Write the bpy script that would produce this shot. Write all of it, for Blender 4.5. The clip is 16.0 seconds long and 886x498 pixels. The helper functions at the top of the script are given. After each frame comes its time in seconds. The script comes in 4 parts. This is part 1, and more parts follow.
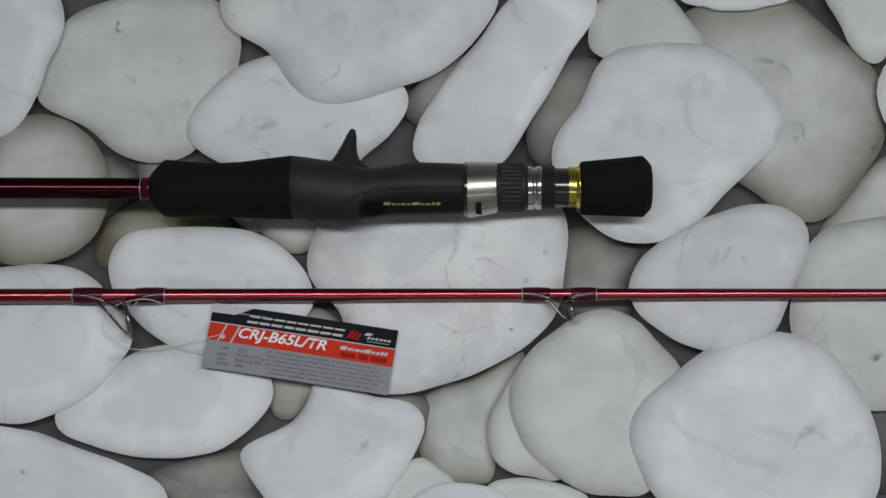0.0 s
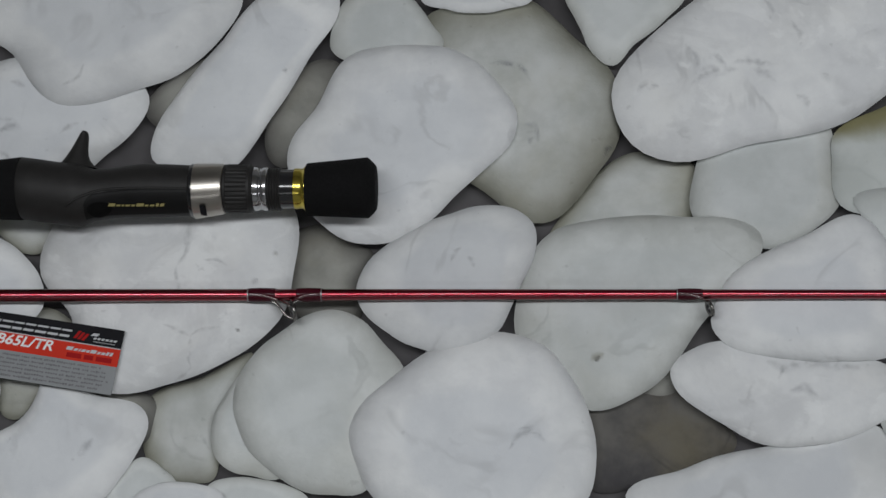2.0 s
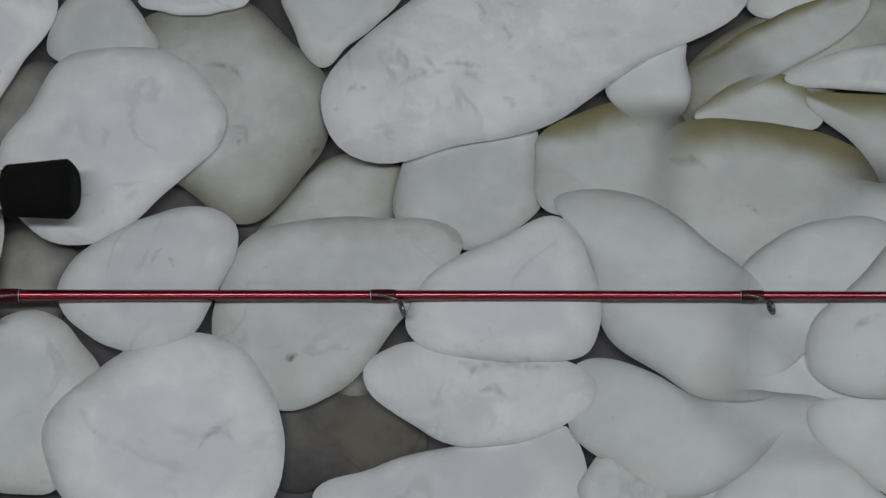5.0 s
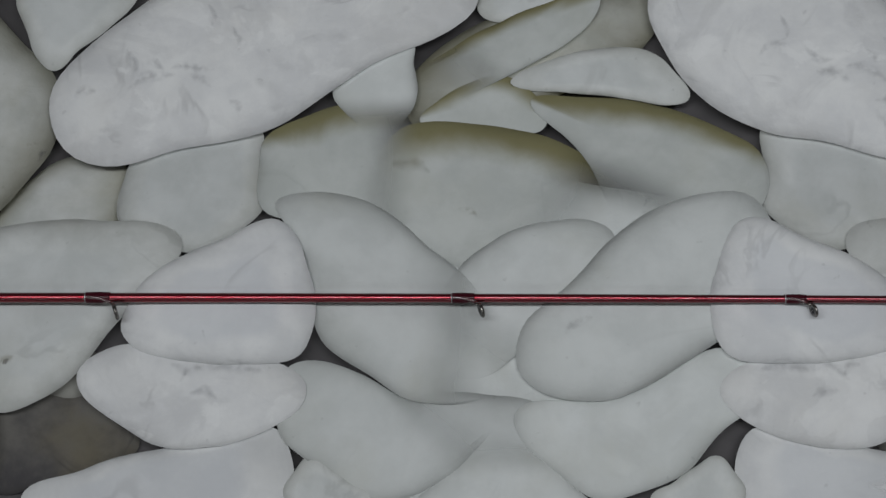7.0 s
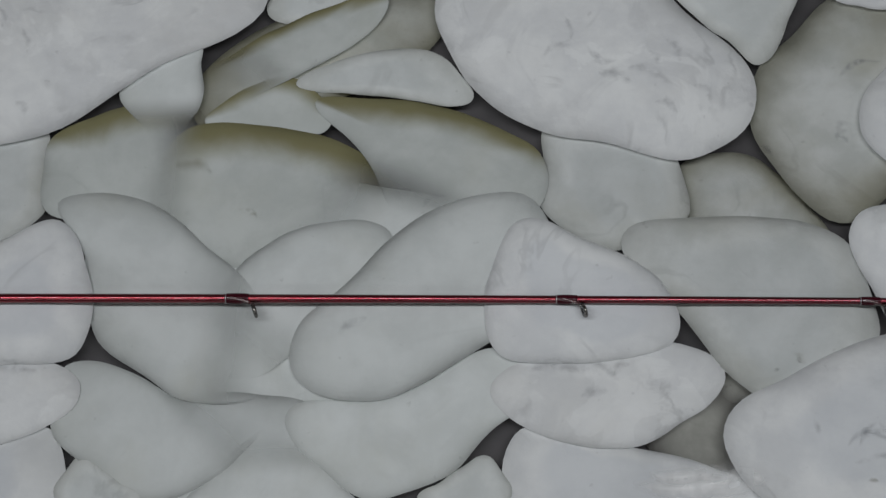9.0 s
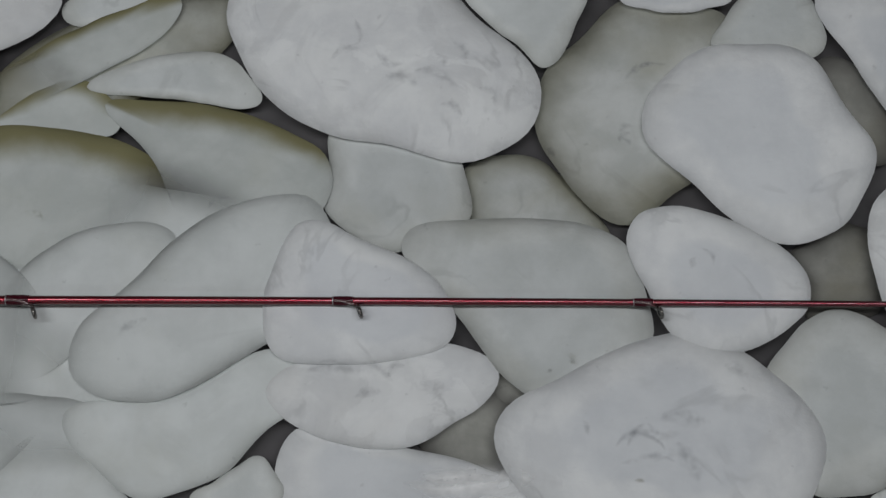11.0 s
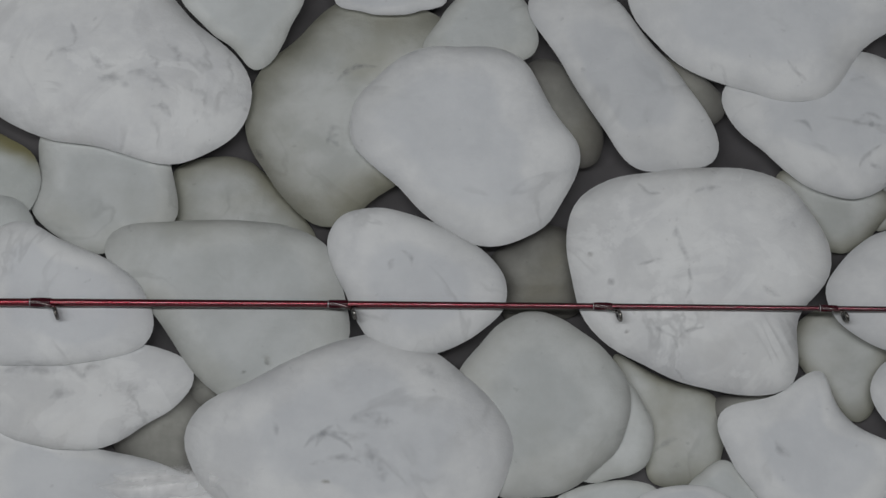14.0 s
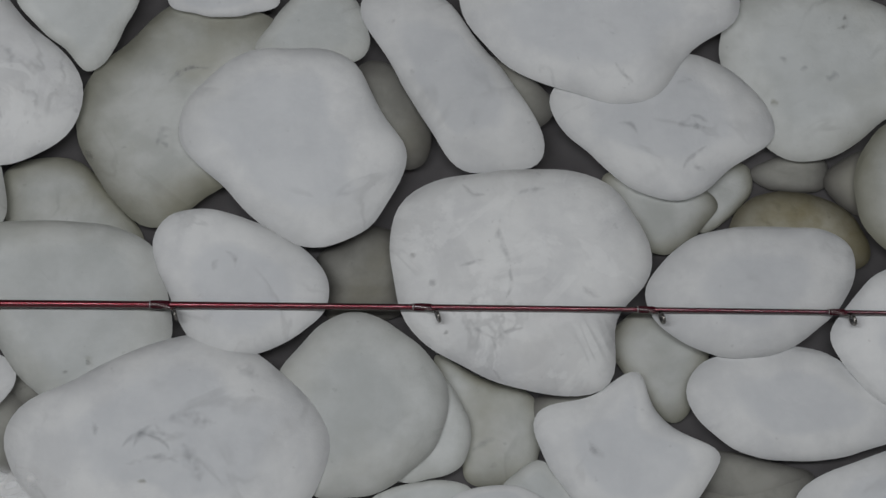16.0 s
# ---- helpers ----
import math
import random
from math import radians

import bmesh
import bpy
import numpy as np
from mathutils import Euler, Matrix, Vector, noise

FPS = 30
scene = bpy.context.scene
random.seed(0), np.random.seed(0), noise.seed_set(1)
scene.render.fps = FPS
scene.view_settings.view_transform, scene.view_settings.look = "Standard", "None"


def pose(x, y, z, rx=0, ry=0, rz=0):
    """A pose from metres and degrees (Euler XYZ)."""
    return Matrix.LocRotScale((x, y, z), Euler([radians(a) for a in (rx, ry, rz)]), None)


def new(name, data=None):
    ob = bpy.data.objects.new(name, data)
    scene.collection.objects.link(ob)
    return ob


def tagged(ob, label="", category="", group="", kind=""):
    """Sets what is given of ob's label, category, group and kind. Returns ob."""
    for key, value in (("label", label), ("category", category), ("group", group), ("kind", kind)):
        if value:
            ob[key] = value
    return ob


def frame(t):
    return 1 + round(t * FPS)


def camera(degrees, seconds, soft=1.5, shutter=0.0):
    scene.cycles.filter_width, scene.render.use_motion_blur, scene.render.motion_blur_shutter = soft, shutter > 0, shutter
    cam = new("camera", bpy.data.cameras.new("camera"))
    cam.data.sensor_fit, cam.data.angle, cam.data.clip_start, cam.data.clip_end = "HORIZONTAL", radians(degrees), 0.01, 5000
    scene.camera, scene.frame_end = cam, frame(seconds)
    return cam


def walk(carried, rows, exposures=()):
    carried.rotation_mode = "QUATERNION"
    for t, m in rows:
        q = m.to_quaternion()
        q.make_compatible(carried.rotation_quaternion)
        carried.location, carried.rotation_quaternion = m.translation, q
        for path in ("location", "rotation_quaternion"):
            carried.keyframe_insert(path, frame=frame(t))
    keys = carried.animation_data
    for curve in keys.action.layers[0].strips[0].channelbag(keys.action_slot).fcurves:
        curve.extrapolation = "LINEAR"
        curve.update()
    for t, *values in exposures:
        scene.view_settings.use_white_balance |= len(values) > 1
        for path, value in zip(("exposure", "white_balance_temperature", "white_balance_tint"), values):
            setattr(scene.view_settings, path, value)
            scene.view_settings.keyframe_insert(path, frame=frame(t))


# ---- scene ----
from mathutils.bvhtree import BVHTree

cam = camera(32.0, 16.0, soft=1.5)
# seconds, eye x y z, turn about x y z in degrees: a slider over a table
ROWS = [
    (0, 0.0129, -0.1254, 0.6637, 17.09, 1.94, 0.28),
    (0.5, 0.0456, -0.1254, 0.6638, 17.09, 1.91, 0.27),
    (1, 0.0746, -0.1256, 0.6640, 17.08, 1.90, 0.27),
    (1.5, 0.1027, -0.1259, 0.6642, 17.08, 1.88, 0.26),
    (2, 0.1336, -0.1256, 0.6644, 17.07, 1.87, 0.26),
    (2.5, 0.1523, -0.1259, 0.6645, 17.07, 1.86, 0.26),
    (3, 0.1691, -0.1259, 0.6645, 17.07, 1.85, 0.27),
    (3.5, 0.1940, -0.1256, 0.6645, 17.06, 1.84, 0.27),
    (4, 0.2222, -0.1256, 0.6646, 17.06, 1.84, 0.28),
    (6.5, 0.3542, -0.1256, 0.6638, 17.04, 1.82, 0.31),
    (7, 0.3955, -0.1244, 0.6635, 17.04, 1.82, 0.31),
    (7.5, 0.4243, -0.1244, 0.6634, 17.04, 1.82, 0.31),
    (8, 0.4460, -0.1241, 0.6633, 17.03, 1.81, 0.31),
    (8.5, 0.4736, -0.1239, 0.6633, 17.03, 1.81, 0.31),
    (9, 0.4956, -0.1244, 0.6635, 17.03, 1.81, 0.30),
    (11.5, 0.6187, -0.1244, 0.6652, 17.02, 1.79, 0.29),
    (12, 0.6409, -0.1241, 0.6647, 17.02, 1.79, 0.28),
    (12.5, 0.6613, -0.1241, 0.6641, 17.02, 1.78, 0.29),
    (13, 0.6819, -0.1238, 0.6635, 17.02, 1.77, 0.30),
    (13.5, 0.7085, -0.1237, 0.6631, 17.03, 1.77, 0.31),
    (14, 0.7289, -0.1236, 0.6630, 17.03, 1.76, 0.33),
    (14.5, 0.7514, -0.1237, 0.6630, 17.03, 1.74, 0.34),
    (15, 0.7780, -0.1232, 0.6631, 17.04, 1.73, 0.36),
    (15.5, 0.7961, -0.1234, 0.6634, 17.04, 1.71, 0.38),
    (16, 0.8078, -0.1237, 0.6638, 17.04, 1.69, 0.40),
]
EXPOSURES = [(0.0, 0.14, 6500, 11.2), (1.5, -0.01, 6500, 11.2), (3.0, -0.11, 6480, 11.2), (7.0, -0.23, 6500, 11.2), (9.0, -0.25, 6500, 11.2), (12.5, -0.3, 6580, 11.7), (16.0, -0.24, 6620, 12.2)]
walk(cam, [(t, pose(x, y, z, rx, ry, rz)) for t, x, y, z, rx, ry, rz in ROWS], EXPOSURES)

# ---- light: two long ceiling fixtures in a closed room ----
world = bpy.data.worlds.new("world")
world.use_nodes = True
world.node_tree.nodes["Background"].inputs[0].default_value = (0.8, 0.9, 1.0, 1)
world.node_tree.nodes["Background"].inputs[1].default_value = 0.02
scene.world = world
LAMPS = [(0.40, 0.02, 1.62, 20.0), (0.40, -1.50, 1.62, 4.0)]


# ---- materials ----
def material(name, base, rough=0.5, metal=0.0, coat=0.0, vary=0.06, scale=40.0, bump=0.0, spec=0.5, bump_scale=None):
    m = bpy.data.materials.new(name)
    m.use_nodes = True
    nt = m.node_tree
    b = nt.nodes["Principled BSDF"]
    b.inputs["Roughness"].default_value = rough
    b.inputs["Metallic"].default_value = metal
    b.inputs["Coat Weight"].default_value = coat
    b.inputs["Coat Roughness"].default_value = 0.08
    b.inputs["Specular IOR Level"].default_value = spec
    co = nt.nodes.new("ShaderNodeTexCoord")
    n1 = nt.nodes.new("ShaderNodeTexNoise")
    n1.inputs["Scale"].default_value = scale
    n1.inputs["Detail"].default_value = 5
    nt.links.new(co.outputs["Object"], n1.inputs["Vector"])
    mix = nt.nodes.new("ShaderNodeMix")
    mix.data_type = "RGBA"
    mix.inputs["A"].default_value = (*[c * (1 - vary * 2) for c in base], 1)
    mix.inputs["B"].default_value = (*[min(1, c * (1 + vary * 2)) for c in base], 1)
    nt.links.new(n1.outputs["Fac"], mix.inputs["Factor"])
    nt.links.new(mix.outputs["Result"], b.inputs["Base Color"])
    if bump:
        n2 = nt.nodes.new("ShaderNodeTexNoise")
        n2.inputs["Scale"].default_value = bump_scale or scale * 8
        n2.inputs["Detail"].default_value = 3
        bp = nt.nodes.new("ShaderNodeBump")
        bp.inputs["Strength"].default_value = bump
        bp.inputs["Distance"].default_value = 0.0005
        nt.links.new(co.outputs["Object"], n2.inputs["Vector"])
        nt.links.new(n2.outputs["Fac"], bp.inputs["Height"])
        nt.links.new(bp.outputs["Normal"], b.inputs["Normal"])
    return m


def stone(name, light, dark, stain, stain_amount, vein_amount, bumpy=0.25, rim_shade=0.0, rim_colour=(0.2, 0.19, 0.12), olive_flank=None, plateau=0.0, patch=0.0, melt=0.0, rim_from=0.75):
    """Sea-worn pebble: cloudy mottling, faint veins, mineral stains, pits."""
    m = bpy.data.materials.new(name)
    m.use_nodes = True
    nt = m.node_tree
    L, N = nt.links.new, nt.nodes.new
    b = nt.nodes["Principled BSDF"]
    b.inputs["Roughness"].default_value = 0.62
    b.inputs["Specular IOR Level"].default_value = 0.2
    co, inf = N("ShaderNodeTexCoord"), N("ShaderNodeObjectInfo")
    shift = N("ShaderNodeVectorMath")
    shift.operation = "MULTIPLY_ADD"
    comb = N("ShaderNodeCombineXYZ")
    for i in range(3):
        L(inf.outputs["Random"], comb.inputs[i])
    L(comb.outputs[0], shift.inputs[0])
    shift.inputs[1].default_value = (7.3, 3.1, 5.7)
    L(co.outputs["Object"], shift.inputs[2])

    def noise_at(scale, detail, rough=0.55, warp=0.0):
        n = N("ShaderNodeTexNoise")
        n.inputs["Scale"].default_value, n.inputs["Detail"].default_value = scale, detail
        n.inputs["Roughness"].default_value, n.inputs["Distortion"].default_value = rough, warp
        L(shift.outputs[0], n.inputs["Vector"])
        return n.outputs["Fac"]

    def span(value, a, z, lo=0.0, hi=1.0):
        r = N("ShaderNodeMapRange")
        r.interpolation_type = "SMOOTHSTEP"
        for k, v in zip(("From Min", "From Max", "To Min", "To Max"), (a, z, lo, hi)):
            r.inputs[k].default_value = v
        L(value, r.inputs["Value"])
        return r.outputs["Result"]

    def blend(fac, a, c):
        x = N("ShaderNodeMix")
        x.data_type = "RGBA"
        L(fac, x.inputs["Factor"])
        for v, k in ((a, "A"), (c, "B")):
            if isinstance(v, tuple):
                x.inputs[k].default_value = (*v, 1)
            else:
                L(v, x.inputs[k])
        return x.outputs["Result"]

    cloud = span(noise_at(38, 8, 0.6, 0.15), 0.33, 0.67)
    tone = blend(cloud, dark, light)
    tone = blend(span(noise_at(20, 5, 0.55, 0.25), 0.46, 0.8, 0, stain_amount), tone, stain)
    # worn faces: crisp-edged areas of another grey
    if patch:
        tone = blend(span(noise_at(21, 6, 0.62, 0.9), 0.49, 0.60, 0, patch), tone, tuple(c * 0.74 for c in dark))
        tone = blend(span(noise_at(27, 6, 0.6, 0.7), 0.56, 0.60, 0, patch * 1.2), tone, tuple(min(c * 1.12, 0.8) for c in light))
    # a flat, cooler face in the middle of the stone, with a wandering edge
    if plateau:
        mid = N("ShaderNodeAttribute")
        mid.attribute_name = "reach"
        wob = N("ShaderNodeMath")
        wob.operation = "MULTIPLY_ADD"
        L(noise_at(17, 3, 0.5, 0.4), wob.inputs[0])
        wob.inputs[1].default_value = 0.9
        L(mid.outputs["Fac"], wob.inputs[2])
        tone = blend(span(wob.outputs[0], 0.98, 1.16, plateau, 0), tone, tuple(c * k for c, k in zip(dark, (0.88, 0.90, 0.93))))
    # veins: where a warped noise crosses its middle
    v = noise_at(14, 4, 0.5, 1.6)
    d = N("ShaderNodeMath")
    d.operation = "SUBTRACT"
    L(v, d.inputs[0])
    d.inputs[1].default_value = 0.5
    e = N("ShaderNodeMath")
    e.operation = "ABSOLUTE"
    L(d.outputs[0], e.inputs[0])
    line = span(e.outputs[0], 0.0, 0.035, 1.0, 0.0)
    where = span(noise_at(30, 2), 0.5, 0.66, 0, vein_amount)
    mul = N("ShaderNodeMath")
    mul.operation = "MULTIPLY"
    L(line, mul.inputs[0])
    L(where, mul.inputs[1])
    tone = blend(mul.outputs[0], tone, tuple(c * 0.5 for c in dark))
    pits = span(noise_at(190, 2), 0.7, 0.78, 0, 0.3)
    tone = blend(pits, tone, tuple(c * 0.62 for c in dark))
    # printed sheet: olive-brown ink towards the stone's rim, with its edge shade painted in
    if rim_shade:
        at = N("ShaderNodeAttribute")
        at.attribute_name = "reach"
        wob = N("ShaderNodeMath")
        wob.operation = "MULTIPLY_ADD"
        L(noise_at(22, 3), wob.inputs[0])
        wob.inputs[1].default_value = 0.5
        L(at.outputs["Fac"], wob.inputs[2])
        tone = blend(span(wob.outputs[0], rim_from, 1.36, 0, rim_shade), tone, rim_colour)
    # olive colour towards the rim of some stones, strongest on the upper flank
    if olive_flank:
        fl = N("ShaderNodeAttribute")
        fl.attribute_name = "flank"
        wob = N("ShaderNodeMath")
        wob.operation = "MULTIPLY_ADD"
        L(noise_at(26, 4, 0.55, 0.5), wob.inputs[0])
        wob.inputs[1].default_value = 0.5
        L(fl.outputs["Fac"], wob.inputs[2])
        tone = blend(span(wob.outputs[0], 0.74, 1.26, 0, 0.96), tone, olive_flank)
    # each stone a little lighter or darker than the next
    own = N("ShaderNodeHueSaturation")
    L(span(inf.outputs["Random"], 0, 1, 0.93, 1.05), own.inputs["Value"])
    L(tone, own.inputs["Color"])
    L(own.outputs[0], b.inputs["Base Color"])
    # where the print cross-fades from one picture to its mirror image, stones thin out at their rims
    if melt:
        at = N("ShaderNodeAttribute")
        at.attribute_name = "thin"
        wob = N("ShaderNodeMath")
        wob.operation = "MULTIPLY_ADD"
        L(noise_at(16, 2), wob.inputs[0])
        wob.inputs[1].default_value = 0.4
        L(at.outputs["Fac"], wob.inputs[2])
        L(span(wob.outputs[0], 1.08 - melt, 1.08, 1.0, 0.0), b.inputs["Alpha"])
    bp = N("ShaderNodeBump")
    bp.inputs["Strength"].default_value, bp.inputs["Distance"].default_value = bumpy, 0.003
    L(noise_at(45, 5, 0.55, 0.2), bp.inputs["Height"])
    L(bp.outputs["Normal"], b.inputs["Normal"])
    return m


STONES = {
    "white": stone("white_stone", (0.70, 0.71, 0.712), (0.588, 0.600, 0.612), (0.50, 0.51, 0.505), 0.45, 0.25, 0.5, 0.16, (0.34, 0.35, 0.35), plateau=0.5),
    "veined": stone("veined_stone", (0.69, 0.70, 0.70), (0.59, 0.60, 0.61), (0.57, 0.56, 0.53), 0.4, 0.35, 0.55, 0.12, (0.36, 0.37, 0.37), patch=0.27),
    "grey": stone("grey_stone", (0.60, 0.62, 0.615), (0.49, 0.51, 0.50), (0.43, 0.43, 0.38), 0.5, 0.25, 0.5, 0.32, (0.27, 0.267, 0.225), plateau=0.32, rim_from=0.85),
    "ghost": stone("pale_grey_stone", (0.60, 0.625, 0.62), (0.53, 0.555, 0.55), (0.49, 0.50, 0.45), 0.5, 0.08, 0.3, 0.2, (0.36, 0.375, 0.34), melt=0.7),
    "olive_rim": stone("olive_rim_stone", (0.51, 0.525, 0.515), (0.40, 0.415, 0.40), (0.33, 0.32, 0.25), 0.55, 0.2, 0.5, 0.7, (0.15, 0.14, 0.08), rim_from=0.68),
    "olive_flank": stone("olive_flank_stone", (0.525, 0.55, 0.535), (0.45, 0.475, 0.46), (0.42, 0.43, 0.37), 0.5, 0.12, 0.4, 0.0, olive_flank=(0.20, 0.185, 0.088), melt=0.8),
    # olive and shaded: shade of the lower gaps put into the base colour
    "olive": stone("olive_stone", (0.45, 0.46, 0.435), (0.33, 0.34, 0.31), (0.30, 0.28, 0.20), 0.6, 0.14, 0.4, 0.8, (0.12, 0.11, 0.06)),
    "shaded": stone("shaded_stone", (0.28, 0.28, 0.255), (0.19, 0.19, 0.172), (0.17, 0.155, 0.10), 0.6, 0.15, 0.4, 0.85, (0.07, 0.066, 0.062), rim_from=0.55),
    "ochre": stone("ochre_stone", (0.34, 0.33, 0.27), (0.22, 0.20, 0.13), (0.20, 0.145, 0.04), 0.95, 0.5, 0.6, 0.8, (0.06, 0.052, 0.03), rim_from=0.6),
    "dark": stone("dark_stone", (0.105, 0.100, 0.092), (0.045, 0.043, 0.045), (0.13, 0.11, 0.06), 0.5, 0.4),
}
BED = material("dark_gap_print", (0.066, 0.063, 0.065), 0.8, vary=0.42, scale=30, spec=0.12)
RED = material("red_lacquer", (0.24, 0.008, 0.022), 0.27, 1.0, 1.0, vary=0.04)
RED.node_tree.nodes["Principled BSDF"].inputs["Coat Roughness"].default_value = 0.07
RED.node_tree.nodes["Principled BSDF"].inputs["Coat IOR"].default_value = 1.6
nt = RED.node_tree
grad, sep = nt.nodes.new("ShaderNodeMapRange"), nt.nodes.new("ShaderNodeSeparateXYZ")
deep = nt.nodes.new("ShaderNodeMix")
deep.data_type = "RGBA"
deep.inputs["B"].default_value = (0.075, 0.008, 0.020, 1)
for k, v in (("From Min", 0.35), ("From Max", 0.95), ("To Min", 0.0), ("To Max", 1.0)):
    grad.inputs[k].default_value = v
nt.links.new(next(n for n in nt.nodes if n.type == "TEX_COORD").outputs["Object"], sep.inputs[0])
nt.links.new(sep.outputs["X"], grad.inputs["Value"])
nt.links.new(grad.outputs["Result"], deep.inputs["Factor"])
nt.links.new(next(n for n in nt.nodes if n.type == "MIX" and n != deep).outputs["Result"], deep.inputs["A"])
nt.links.new(deep.outputs["Result"], nt.nodes["Principled BSDF"].inputs["Base Color"])
RED.node_tree.nodes["Principled BSDF"].inputs["Specular Tint"].default_value = (0.06, 0.01, 0.01, 1)
DEEP_RED = material("deep_red_lacquer", (0.030, 0.0018, 0.005), 0.28, 1.0, 0.25, vary=0.04)
DEEP_RED.node_tree.nodes["Principled BSDF"].inputs["Specular Tint"].default_value = (0.06, 0.01, 0.01, 1)
WRAP = material("dark_red_thread", (0.040, 0.002, 0.007), 0.5, 0.0, 0.35, vary=0.15, scale=300, spec=0.06)
VARNISH = material("varnished_thread", (0.055, 0.004, 0.009), 0.18, 0.0, 1.0, vary=0.1, scale=300, spec=0.7)
VARNISH.node_tree.nodes["Principled BSDF"].inputs["Coat IOR"].default_value = 1.8
SILVER_BAND = material("silver_thread", (0.36, 0.34, 0.35), 0.4, 0.8, vary=0.1)
FOAM = material("black_foam", (0.0055, 0.0055, 0.0058), 0.85, vary=0.3, scale=900, bump=0.4, spec=0.12)
SEAT = material("black_matte_plastic", (0.0130, 0.0122, 0.0118), 0.56, vary=0.15, scale=300, bump=0.15, spec=0.3)
PANEL = material("deep_black_plastic", (0.006, 0.006, 0.006), 0.5, vary=0.15, scale=300, spec=0.14)
PIT = material("pocket_shade", (0.0035, 0.0035, 0.0035), 0.6, vary=0.3, scale=400, spec=0.08)
BARREL = material("gloss_black_plastic", (0.012, 0.012, 0.013), 0.16, vary=0.1, coat=0.5)
STEEL = material("brushed_steel", (0.40, 0.375, 0.34), 0.30, 1.0, vary=0.06, scale=120)
CHROME = material("chrome", (0.48, 0.48, 0.49), 0.16, 1.0, vary=0.03)
GUNMETAL = material("gunmetal", (0.22, 0.21, 0.20), 0.22, 1.0, vary=0.1)
CERAMIC = material("dark_ceramic", (0.03, 0.03, 0.032), 0.15, vary=0.1)
GOLD = material("gold_anodised", (0.62, 0.50, 0.09), 0.2, 1.0, vary=0.04)
GOLD_INK = material("gold_ink", (0.30, 0.26, 0.10), 0.5, 0.2, vary=0.1)
CARD_GREY = material("grey_card", (0.245, 0.255, 0.262), 0.65, spec=0.06, vary=0.04, scale=80)
CARD_LIGHT = material("pale_grey_ink", (0.46, 0.47, 0.48), 0.65, spec=0.06, vary=0.03)
CARD_BLACK = material("black_ink", (0.012, 0.012, 0.014), 0.65, spec=0.06, vary=0.1)
CARD_RED = material("red_ink", (0.52, 0.036, 0.020), 0.65, spec=0.06, vary=0.05)
CARD_DARK_RED = material("dark_red_ink", (0.30, 0.012, 0.012), 0.65, spec=0.06, vary=0.05)
CARD_WHITE = material("white_ink", (0.72, 0.72, 0.72), 0.65, spec=0.06, vary=0.02)
CARD_TEXT = material("grey_ink", (0.145, 0.145, 0.152), 0.65, spec=0.06, vary=0.05)
NYLON = material("clear_nylon", (0.55, 0.56, 0.55), 0.15, vary=0.03)
WALL = material("wall_paint", (0.66, 0.67, 0.67), 0.8, vary=0.03, scale=3, bump=0.1)
CEIL = material("ceiling_paint", (0.78, 0.78, 0.78), 0.85, vary=0.02, scale=3)
FLOOR = material("floor_vinyl", (0.16, 0.14, 0.12), 0.5, vary=0.12, scale=6)
WOOD = material("table_laminate", (0.30, 0.22, 0.14), 0.45, vary=0.15, scale=14, bump=0.1)
HOUSING = material("white_enamel", (0.7, 0.7, 0.7), 0.4, vary=0.02)


# ---- mesh helpers ----
def mesh_of(name, verts, faces, mat, smooth=True):
    me = bpy.data.meshes.new(name)
    me.from_pydata([tuple(v) for v in verts], [], faces)
    me.materials.append(mat)
    if smooth:
        me.shade_smooth()
    me.update()
    return me


def part(name, me, parent=None, label=""):
    ob = new(name, me)
    ob.parent = parent
    if label:
        tagged(ob, label)
    return ob


def thing(name, label, category, group="", kind=""):
    return tagged(new(name), label, category, group, kind)


def box(name, lo, hi, mat, parent=None, bevel=0.0, label=""):
    bm = bmesh.new()
    bmesh.ops.create_cube(bm, size=1)
    for v in bm.verts:
        v.co = Vector([l + (c + 0.5) * (h - l) for c, l, h in zip(v.co, lo, hi)])
    if bevel:
        bmesh.ops.bevel(bm, geom=list(bm.edges), offset=bevel, segments=2, affect="EDGES")
    me = bpy.data.meshes.new(name)
    bm.to_mesh(me)
    bm.free()
    me.materials.append(mat)
    return part(name, me, parent, label)


def lathe(name, stations, mat, parent=None, label="", segs=40, squash=1.0, ribs=0, rib_depth=0.0, sharp=False):
    """A body turned about an axis that runs along x. Stations: x, centre y, centre z, radius."""
    verts, faces = [], []
    for x, cy, cz, r in stations:
        for k in range(segs):
            a = 2 * math.pi * k / segs
            rr = r - (rib_depth if ribs and math.sin(ribs * a) < -0.2 else 0)
            verts.append((x, cy + rr * math.cos(a), cz + rr * math.sin(a) * squash))
    n = len(stations)
    for i in range(n - 1):
        for k in range(segs):
            k2 = (k + 1) % segs
            faces.append((i * segs + k, i * segs + k2, (i + 1) * segs + k2, (i + 1) * segs + k))
    faces.append(tuple(range(segs - 1, -1, -1)))
    faces.append(tuple((n - 1) * segs + k for k in range(segs)))
    me = mesh_of(name, verts, faces, mat, not sharp)
    if not sharp:
        me.set_sharp_from_angle(angle=radians(38))
    return part(name, me, parent, label)


